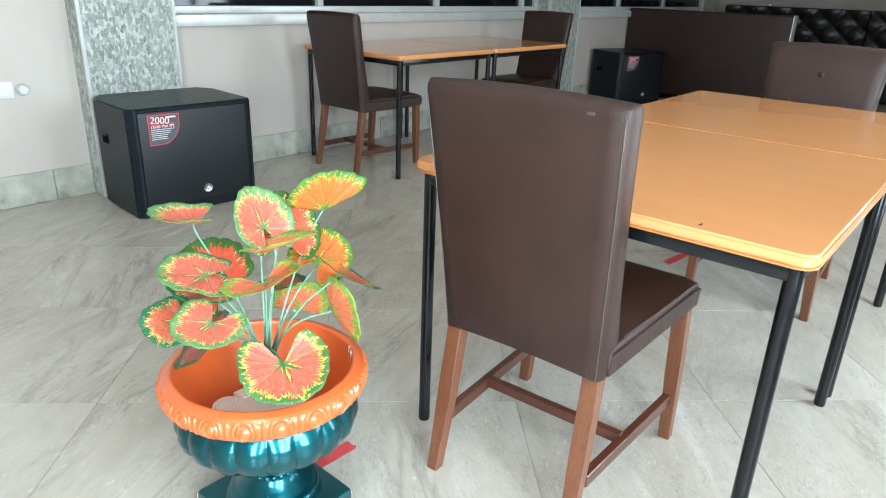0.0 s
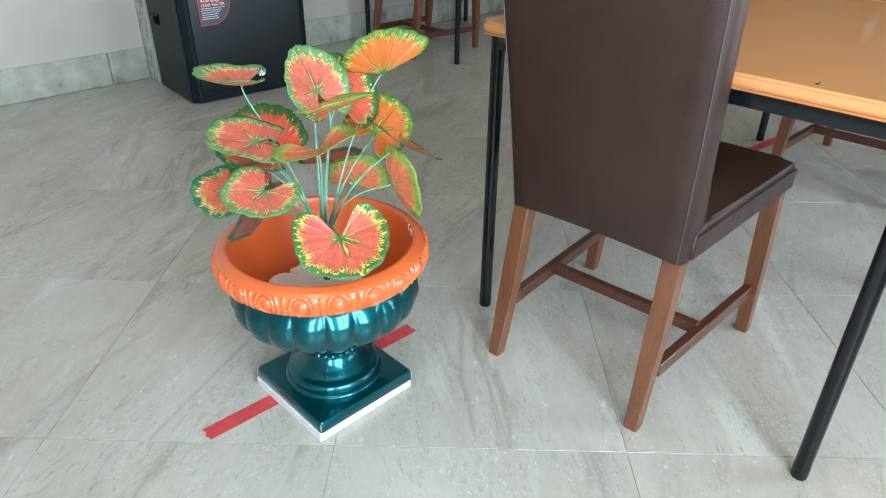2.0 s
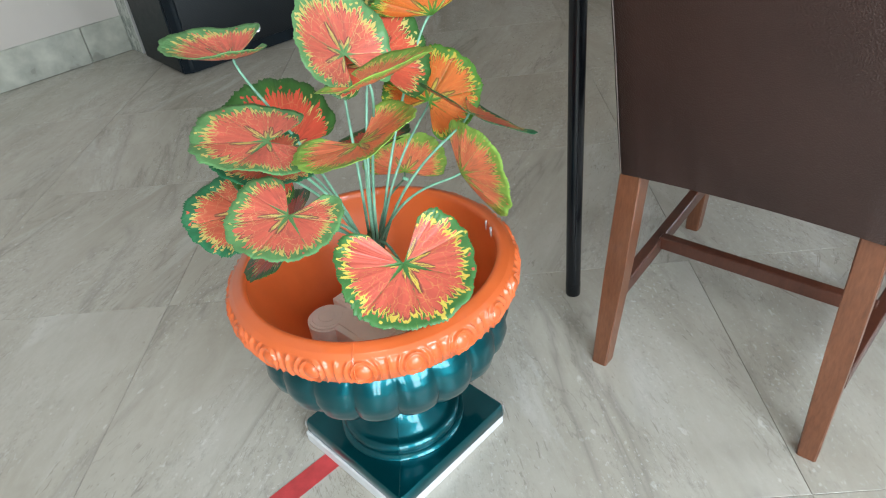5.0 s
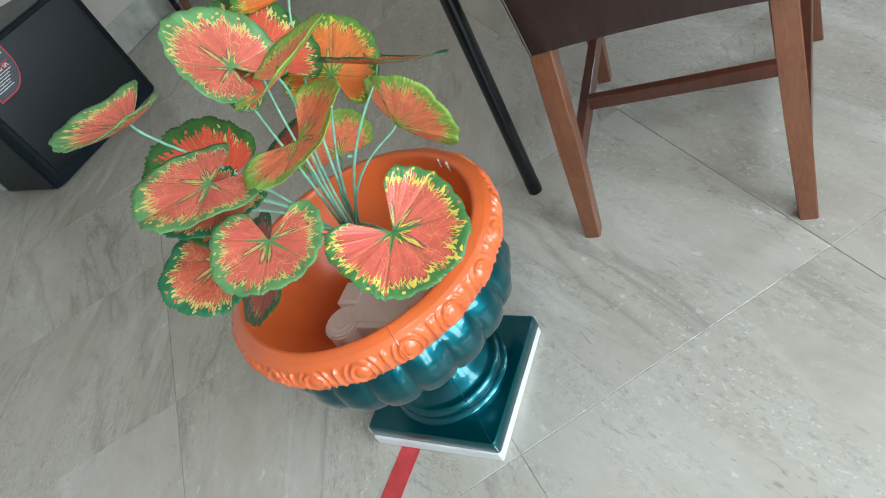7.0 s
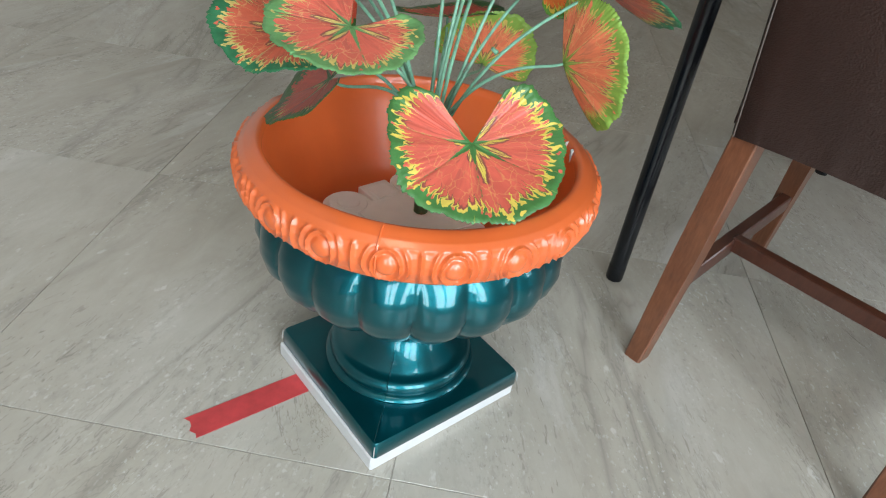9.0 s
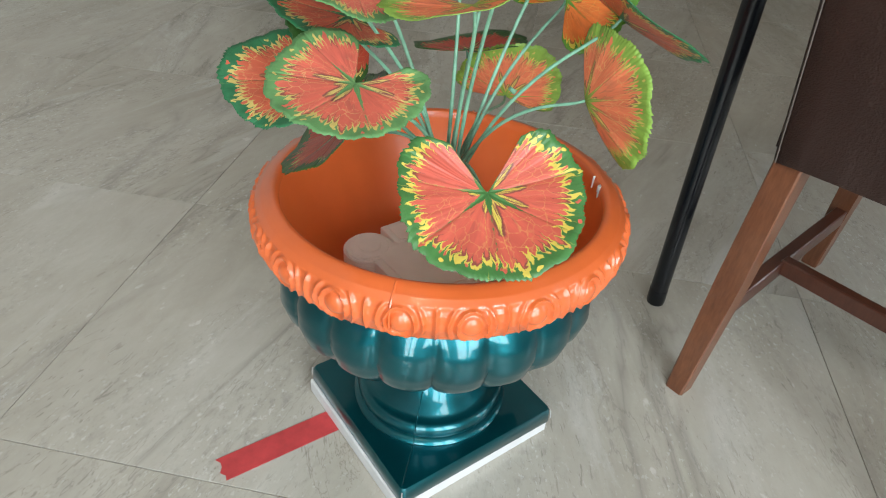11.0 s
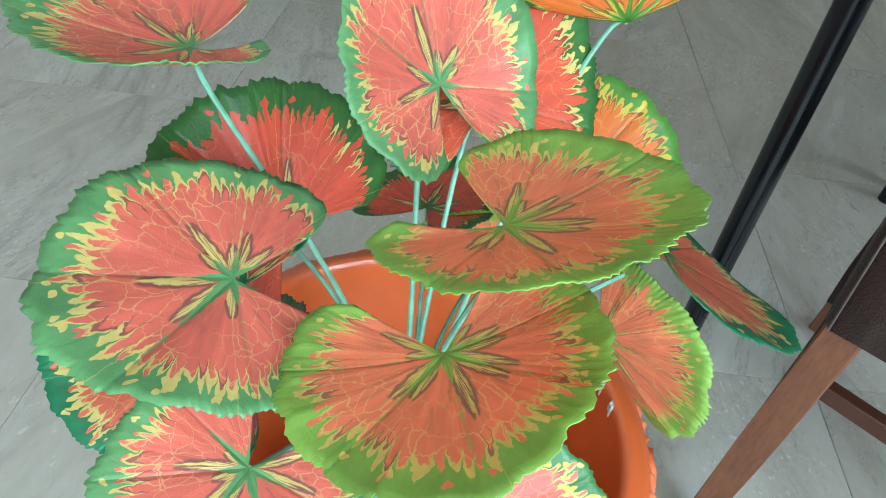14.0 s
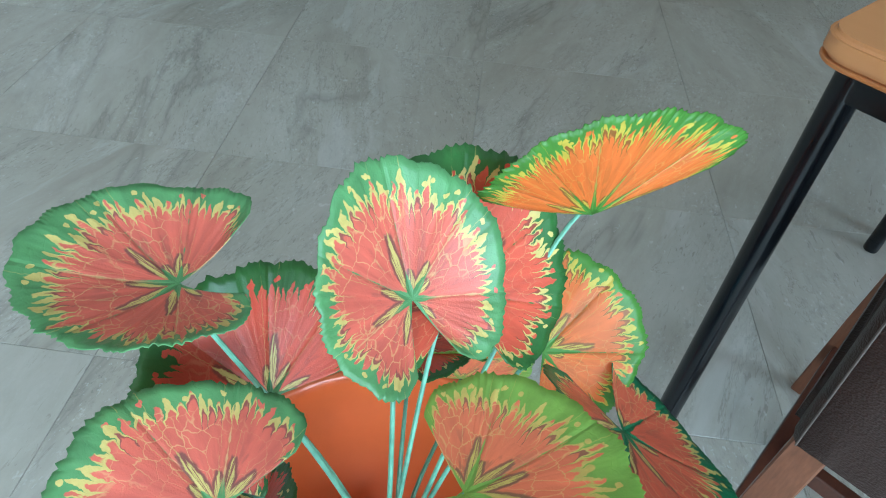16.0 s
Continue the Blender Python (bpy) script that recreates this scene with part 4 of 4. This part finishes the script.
    for a in (radians(-47.6), radians(132.4)):
        part("mould_seam", tube([((r + 0.0006) * math.cos(a), (r + 0.0006) * math.sin(a), z) for r, z in pts], 0.0012, 6), ORANGE, p)
        part("mould_seam", tube([((r * 0.985) * math.cos(a), (r * 0.985) * math.sin(a), z) for r, z in prof[4:-4]], 0.0013, 6), TEAL, p)
    for a in (radians(-45.5), radians(134.5)):
        ca_, sa_ = math.cos(a), math.sin(a)
        part("mould_seam", tube([(r * ca_, r * sa_, z + 0.0002) for r, z in ((0.168, 0.0515), (0.140, 0.0522), (0.107, 0.0530))], 0.0009, 6), TEAL, p)
        part("mould_seam", tube([((r + 0.0003) * ca_, (r + 0.0003) * sa_, z) for r, z in foot_prof[1:-3]], 0.0010, 6), TEAL, p)
    for ca_, sa_ in ((1, -1), (1, 1), (-1, -1)):
        part("paint_chip", tube([(0.1246 * ca_, 0.1246 * sa_, 0.030), (0.1240 * ca_, 0.1240 * sa_, 0.040), (0.1232 * ca_, 0.1232 * sa_, 0.0475)], [0.0005, 0.0009, 0.0006], 6), CHIP, p, "worn pale corner of the plinth")
    rg = random.Random(8)
    for k in range(4):
        a = radians(60 + rg.uniform(-4, 4))
        x, y = 0.1845 * math.cos(a), 0.1845 * math.sin(a)
        part("paint_chip", box(x - 0.0012, y - 0.0025, 0.373 + rg.uniform(-0.004, 0.004), x + 0.001, y + 0.0025, 0.3862, 0.0005, 1), CHIP, p, "white chip in the paint")
    for a0, a1, z in ((-96, -78, 0.3826), (-73, -66, 0.3828), (172, 182, 0.3826), (-36, -24, 0.3828)):
        pts = [(0.1895 * math.cos(radians(a0 + (a1 - a0) * k / 8)), 0.1895 * math.sin(radians(a0 + (a1 - a0) * k / 8)), z + 0.0006 * math.sin(5 * k)) for k in range(9)]
        part("paint_chip", tube(pts, [0.0003 + 0.0006 * abs(math.sin(1.7 * k)) for k in range(9)], 6), CHIP, p, "worn pale edge of the lip")
    # the urn stands a touch out of true on its plinth
    for ob in p.children:
        if ob.name.split(".")[0] != "plinth":
            for v in ob.data.vertices:
                v.co.x -= 0.030 * max(0.0, v.co.z - 0.03)
                v.co.y += 0.015 * max(0.0, v.co.z - 0.03)
    p.matrix_world = pose(-0.001, 0.032, 0, 0, 0, -0.5)
    return p


planter()
tagged(part("foam_slab", box(-0.1265, -0.0955, 0.0, 0.1205, 0.1560, 0.0243, 0.002, 1), SLAB), "white foam slab under the planter's foot", "slab")


def foam_block():
    """A moulded plate: a body with two round lobes and a step between them, each with a fine raised panel."""
    f = empty("packing_foam", "cream foam packing piece with round lobes lying in the planter", "foam")
    top, low = 0.300, 0.240

    def disc(r, n=40):
        return [(r * math.cos(2 * math.pi * k / n), r * math.sin(2 * math.pi * k / n)) for k in range(n)]

    for x, y, r in ((-0.045, -0.040, 0.031), (-0.050, 0.064, 0.032)):
        lobe = part("foam_lobe", prism(disc(r), low, top, 0.003, 2), FOAM, f)
        part("moulded_panel", prism(disc(r * 0.76), top - 0.002, top + 0.0014, 0.0008, 1), FOAM, lobe)
        part("moulded_disc", prism(disc(r * 0.45), top - 0.002, top + 0.0026, 0.0008, 1), FOAM, lobe)
        lobe.matrix_local = pose(x, y, 0)
    body = part("foam_body", box(-0.040, -0.050, low, 0.075, 0.082, top - 0.0008, 0.003), FOAM, f)
    part("moulded_panel", box(-0.030, -0.040, top - 0.003, 0.064, 0.071, top + 0.0008, 0.0008, 1), FOAM, body)
    step = part("foam_step", box(-0.074, -0.008, low, -0.032, 0.034, top - 0.0004, 0.002), FOAM, f)
    part("moulded_panel", box(-0.066, -0.001, top - 0.003, -0.036, 0.027, top + 0.0012, 0.0008, 1), FOAM, step)
    part("foam_foot", box(0.010, -0.078, low, 0.058, -0.051, top - 0.014, 0.003), FOAM, f)
    return f


foam_block()


# ---- artificial plant ----
plant = empty("artificial_plant", "artificial plant with red, yellow and green printed leaves on pale stalks", "plant")
ROOT = Vector((0.004, 0.034, 0.41))
part("stalk", tube([(0.012, 0.028, 0.28), (0.007, 0.031, 0.36), ROOT + Vector((0, 0, 0.02))], [0.009, 0.008, 0.007], 10), STEMDARK, plant, "dark bundled stalk")


def leaf(centre, tip, normal, size, width=1.0, cup=0.10, fold=0.0, seed=0, material=None, droop=0.0, stem=True, bend=0.35, lobes=0.76, span=148, skew=0.0):
    """One cordate leaf: centre is where its stalk joins, tip the way to its point, normal its upper side."""
    rg = random.Random(seed)
    n = Vector(normal).normalized()
    h = Vector(tip)
    h = (h - n * h.dot(n)).normalized()
    side = n.cross(h)
    frame_m = Matrix((side, h, n)).transposed().to_4x4()
    frame_m.translation = Vector(centre)
    bm = bmesh.new()
    uvl = bm.loops.layers.uv.new("UVMap")
    na, nr = 220, 13
    ph = [rg.uniform(0, 6.28) for _ in range(6)]
    teeth = rg.randint(44, 52)
    grid, uvs = [], {}
    tipv = bm.verts.new((0, 0, 0))
    for i in range(na + 1):
        t = i / na
        th = radians(span * (2 * t - 1))
        q = abs(math.degrees(th))
        # heart outline: full at the point, shorter at the sides and lobes, rounded off beside the notch
        r = 0.80 + 0.20 * max(0.0, math.cos(th)) ** 1.5 + (lobes - 0.80) * max(0.0, (q - 90) / max(span - 90, 10)) ** 1.5
        r *= 1 - 0.26 * max(0, (q - span + 16) / 16) ** 2
        r *= 1 + skew * math.sin(th)
        # shallow scallops, each with a few torn points
        sc = teeth * th / 5.2 + ph[0] + 0.6 * math.sin(2.3 * th + ph[1])
        r *= 1 + 0.034 * abs(math.sin(sc)) + 0.012 * math.sin(2 * th + ph[2]) + 0.018 * math.sin(5 * th + ph[3])
        r *= 1 + (0.024 + 0.016 * math.sin(5.3 * th + ph[2])) * ((teeth * th / 2.6 + 1.6 * math.sin(4.1 * th + ph[4])) % 1.0) ** 2 + rg.uniform(-0.010, 0.010)
        row = []
        for k in range(1, nr + 1):
            s = k / nr
            rr = size * r * s
            x, y = rr * math.sin(th) * width, rr * math.cos(th)
            pleat = 0.020 * size * abs(math.sin(3 * math.pi * (2 * t))) * s * (1.2 - 0.5 * s) - 0.010 * size * s
            wave_z = size * s ** 2.5 * (0.035 * math.sin(3 * th + ph[4]) + 0.014 * math.sin(7 * th + ph[5]))
            z = pleat + wave_z + cup * size * s ** 1.6 + fold * abs(x) - droop * size * max(0, math.cos(th)) * s ** 2
            v = bm.verts.new((x, y, z))
            uvs[v] = (t, s)
            row.append(v)
        grid.append(row)
    for i in range(na):
        a, b = grid[i], grid[i + 1]
        f = bm.faces.new((tipv, b[0], a[0]))
        for lp in f.loops:
            lp[uvl].uv = uvs.get(lp.vert, ((i + 0.5) / na, 0.0))
        for k in range(nr - 1):
            f = bm.faces.new((a[k], b[k], b[k + 1], a[k + 1]))
            for lp in f.loops:
                lp[uvl].uv = uvs[lp.vert]
    me = bpy.data.meshes.new("leaf")
    for f in bm.faces:
        f.smooth = True
    bm.to_mesh(me)
    bm.free()
    me.materials.append(material or LEAF)
    ob = new("leaf", me)
    solid = ob.modifiers.new("thickness", "SOLIDIFY")
    solid.thickness, solid.offset = 0.0006, -1
    ob.parent = plant
    ob.matrix_local = frame_m
    if stem:
        c = Vector(centre)
        low = ROOT + Vector(((c.x - ROOT.x) * 0.05 + rg.uniform(-0.006, 0.006), (c.y - ROOT.y) * 0.05 + rg.uniform(-0.006, 0.006), -0.02))
        ctrl = ROOT.lerp(c, bend) + Vector((0, 0, 0.10 * (1 - bend)))
        ctrl2 = c - n * 0.035
        pts = []
        for k in range(15):
            u = k / 14
            pts.append(low * (1 - u) ** 3 + 3 * ctrl * u * (1 - u) ** 2 + 3 * ctrl2 * u * u * (1 - u) + (c - n * 0.001) * u ** 3)
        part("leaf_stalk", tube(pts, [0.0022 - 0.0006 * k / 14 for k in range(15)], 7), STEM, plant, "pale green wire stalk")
    return ob


leaf((-0.107, -0.041, 0.693), (-0.476, -0.876, 0.077), (0.035, 0.069, 0.997), 0.079, 0.98, cup=0.28, seed=1, span=142)
leaf((-0.033, 0.072, 0.672), (-0.597, 0.099, 0.796), (0.800, -0.004, 0.600), 0.086, 0.92, cup=0.16, seed=2, span=156, lobes=0.70)
leaf((-0.036, 0.117, 0.646), (-0.50, 0.40, 0.76), (0.76, -0.08, 0.64), 0.097, 1.05, cup=0.08, seed=3, material=LEAF_SHADED_FRINGED)
leaf((-0.014, 0.216, 0.683), (0.03, -0.22, 0.97), (0.838, -0.480, -0.135), 0.082, 1.45, cup=-0.06, seed=4, material=LEAF_BACKLIT, span=69, skew=-0.13)
leaf((-0.009, -0.077, 0.620), (-0.429, -0.882, 0.195), (0.240, 0.097, 0.966), 0.087, 1.02, cup=0.07, seed=5)
leaf((0.090, -0.021, 0.620), (0.877, -0.470, 0.101), (-0.199, -0.165, 0.966), 0.081, 1.08, cup=0.20, seed=6, material=LEAF_LIT_ORANGE, span=136)
leaf((0.084, 0.013, 0.678), (0.873, 0.403, 0.274), (-0.300, -0.038, 0.953), 0.080, 0.98, cup=0.18, seed=7, material=LEAF_LIT_ORANGE, span=140)
leaf((0.052, -0.109, 0.556), (0.331, -0.923, -0.196), (0.285, -0.101, 0.953), 0.074, 1.06, cup=0.12, seed=8, span=146)
leaf((0.115, -0.005, 0.451), (0.752, -0.374, -0.543), (0.463, -0.289, 0.838), 0.092, 1.14, cup=0.26, seed=9, span=146, material=LEAF_DRY)
leaf((-0.098, -0.004, 0.552), (-0.55, -0.45, 0.68), (0.70, 0.0, 0.60), 0.096, 1.22, seed=10, material=LEAF_SHADED, span=130)
leaf((0.077, 0.151, 0.496), (0.066, 0.0, 0.030), (0.10, 0.97, 0.15), 0.090, 1.05, seed=11, material=LEAF_LIT_ORANGE, span=80)
leaf((0.088, 0.167, 0.583), (0.97, -0.10, 0.06), (0.14, 0.53, 0.82), 0.096, 0.95, seed=12, material=LEAF_DARK)
leaf((0.004, 0.174, 0.578), (0.05, 0.75, 0.60), (0.50, -0.55, 0.67), 0.080, 1.0, cup=0.05, seed=13, material=LEAF_BACKLIT, span=142)
leaf((-0.118, 0.143, 0.487), (-0.4, 0.9, 0.1), (-0.2, 0.0, 0.97), 0.080, seed=14, material=LEAF_SHADED)
leaf((-0.085, 0.185, 0.431), (0.070, -0.020, 0.085), (-0.72, 0.58, 0.36), 0.080, seed=15, material=LEAF_LIT_ORANGE, span=110)
leaf((-0.070, -0.099, 0.511), (-0.5, -0.8, -0.15), (0.35, -0.25, 0.90), 0.078, seed=16, material=LEAF_DARK)
leaf((-0.058, -0.062, 0.458), (-0.80, -0.15, -0.58), (-0.30, -0.45, 0.53), 0.098, 0.85, seed=17, material=LEAF_SHADED)
leaf((-0.040, -0.062, 0.578), (-0.4, -0.9, 0.1), (0.30, 0.10, 0.94), 0.072, seed=18, material=LEAF_DARK)

# broken stubs left on the wire stalks
for p, q in (((0.115, 0.076, 0.440), (0.135, 0.092, 0.445)), ((0.030, 0.085, 0.505), (0.032, 0.091, 0.500))):
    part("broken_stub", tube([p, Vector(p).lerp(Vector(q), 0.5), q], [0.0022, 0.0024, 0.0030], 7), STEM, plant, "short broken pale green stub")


# ---- red floor tape ----
def tape(name, x0, y0, x1, y1, label):
    d = Vector((x1 - x0, y1 - y0))
    L = d.length
    rg = random.Random(int(100 * y0))
    out = [(-0.019 + 0.038 * k / 5, rg.uniform(-0.004, 0.004)) for k in range(6)]
    out += [(0.019, L * k / 4) for k in range(1, 4)]
    out += [(0.019 - 0.038 * k / 5, L + rg.uniform(-0.004, 0.004)) for k in range(6)]
    out += [(-0.019, L * (1 - k / 4)) for k in range(1, 4)]
    ob = part(name, prism(out, 0.0004, 0.0012), TAPE, smooth=False)
    ob.matrix_world = pose(x0, y0, 0, 0, 0, math.degrees(math.atan2(-d.x, d.y)))
    return tagged(ob, label, "tape", "floor tapes")


tape("floor_tape", -0.064, -0.257, -0.044, 0.306, "red adhesive tape strip stuck on the tiles under the planter")
tape("floor_tape", 0.020, 2.15, 0.050, 2.46, "red adhesive tape strip stuck on the tiles under the table")


# ---- seating at the end of the room ----
def booth():
    b = empty("booth_bench", "dark brown leatherette booth bench seen from its plain back", "bench")
    back = part("back_panel", box(WEST + 0.02, 7.0, 0.06, -0.935, 7.12, 0.975, 0.02, 3), LEATHER, b)
    part("metal_edge", box(-0.933, 6.998, 0.06, -0.919, 7.122, 0.978, 0.003), ALU, back, "thin metal edge strip")
    part("seat", box(WEST + 0.03, 7.121, 0.12, -0.95, 7.60, 0.46, 0.03, 3), LEATHER, b)
    part("plinth", box(WEST + 0.04, 7.04, 0.0, -0.96, 7.58, 0.119, 0.004, 1), BLACKSTEEL, b)
    return b


def tufted_sofa(x0, x1):
    s = empty("tufted_sofa", "black button-tufted wall sofa", "sofa", "wall sofas")
    bm = bmesh.new()
    nx, nz = 60, 30
    rows = []
    for j in range(nz + 1):
        z = 0.44 + 0.58 * j / nz
        row = []
        for i in range(nx + 1):
            x = x0 + (x1 - x0) * i / nx
            u, v = x / 0.16, (z - 0.44) / 0.14
            d = abs(math.sin(math.pi * (u + v) / 2)) * abs(math.sin(math.pi * (u - v) / 2))
            row.append(bm.verts.new((x, 9.40 - 0.05 * d ** 0.5, z)))
        rows.append(row)
    for a, b in zip(rows, rows[1:]):
        for i in range(nx):
            bm.faces.new((a[i], a[i + 1], b[i + 1], b[i]))
    back = part("tufted_back", bm, BLACKVINYL, s, "diamond-tufted black vinyl")
    part("back_body", box(x0, 9.402, 0.1, x1, 9.60, 1.03, 0.02, 3), BLACKVINYL, s)
    part("seat", box(x0, 8.80, 0.0, x1, 9.34, 0.45, 0.04, 3), BLACKVINYL, s)
    return s


BLACKVINYL = simple("black_vinyl", (0.013, 0.012, 0.012), 0.35, 0, 0.2, 8, 300, 0.15)
booth()
tufted_sofa(-2.45, -0.69)
tufted_sofa(-0.67, 1.40)

# ---- wall fittings ----
sock = empty("wall_socket", "white plastic switch plate on the cream wall", "socket")
part("plate", box(WEST + 0.001, 0.37, 0.55, WEST + 0.010, 0.49, 0.63, 0.003), WHITE, sock)
part("rocker", box(WEST + 0.010, 0.43, 0.565, WEST + 0.016, 0.47, 0.615, 0.002), WHITE, sock)
bm, _ = lathe([(0.001, 0.030), (0.020, 0.030), (0.026, 0.024), (0.027, 0.006), (0.032, 0.0)], 32)
knob = part("door_stop", bm, ALU)
knob.matrix_world = pose(WEST + 0.001, 0.530, 0.588, 0, 90, 0)
tagged(knob, "round grey knob fixed on the cream wall", "door stop")
cable = part("cable", tube([(WEST + 0.012, 1.33, 1.3), (WEST + 0.02, 1.335, 0.9), (WEST + 0.03, 1.35, 0.62), (WEST + 0.02, 1.38, 0.3), (WEST + 0.03, 1.38, 0.006)], 0.004, 8), BLACKSTEEL)
tagged(cable, "black cable hanging beside the pilaster", "cable")

# ---- floor: laid diagonally ----
S, U0, V0, ANG = 0.603, 0.048, -0.158, 44.3
ca, sa = math.cos(radians(ANG)), math.sin(radians(ANG))
floor = tagged(part("floor", box(WEST, SOUTH, -0.10, EAST, NORTH, -0.002), GROUT, smooth=False), "polished beige-grey veined floor tiles laid diagonally", "floor", kind="structure")


def clip(poly, axis, limit, keep_low):
    out = []
    for p, q in zip(poly, poly[1:] + poly[:1]):
        ip, iq = (p[axis] <= limit) == keep_low, (q[axis] <= limit) == keep_low
        if ip:
            out.append(p)
        if ip != iq:
            t = (limit - p[axis]) / (q[axis] - p[axis])
            out.append((p[0] + t * (q[0] - p[0]), p[1] + t * (q[1] - p[1])))
    return out


g = 0.0006
whole = None
for i in range(-14, 22):
    for j in range(-16, 16):
        u, v = U0 + (i + 0.5) * S, V0 + (j + 0.5) * S
        cx, cy = u * ca - v * sa, u * sa + v * ca
        half = S / 2 - g
        poly = [(cx + a * half * ca - b * half * sa, cy + a * half * sa + b * half * ca) for a, b in ((-1, -1), (1, -1), (1, 1), (-1, 1))]
        full = poly
        for axis, limit, low in ((0, WEST, False), (0, EAST, True), (1, SOUTH, False), (1, NORTH, True)):
            poly = clip(poly, axis, limit, low) if poly else poly
        if len(poly) < 3:
            continue
        if poly == full and whole is not None:
            ob = new("tile", whole)
            ob.parent = floor
        else:
            loc = [((x - cx) * ca + (y - cy) * sa, -(x - cx) * sa + (y - cy) * ca) for x, y in poly]
            ob = part("tile", prism(loc, -0.012, 0.0, 0.0006 if poly == full else 0.0, 1), TILE, floor, smooth=False)
            if poly == full:
                whole = ob.data
        ob.matrix_local = pose(cx, cy, 0, 0, 0, ANG)
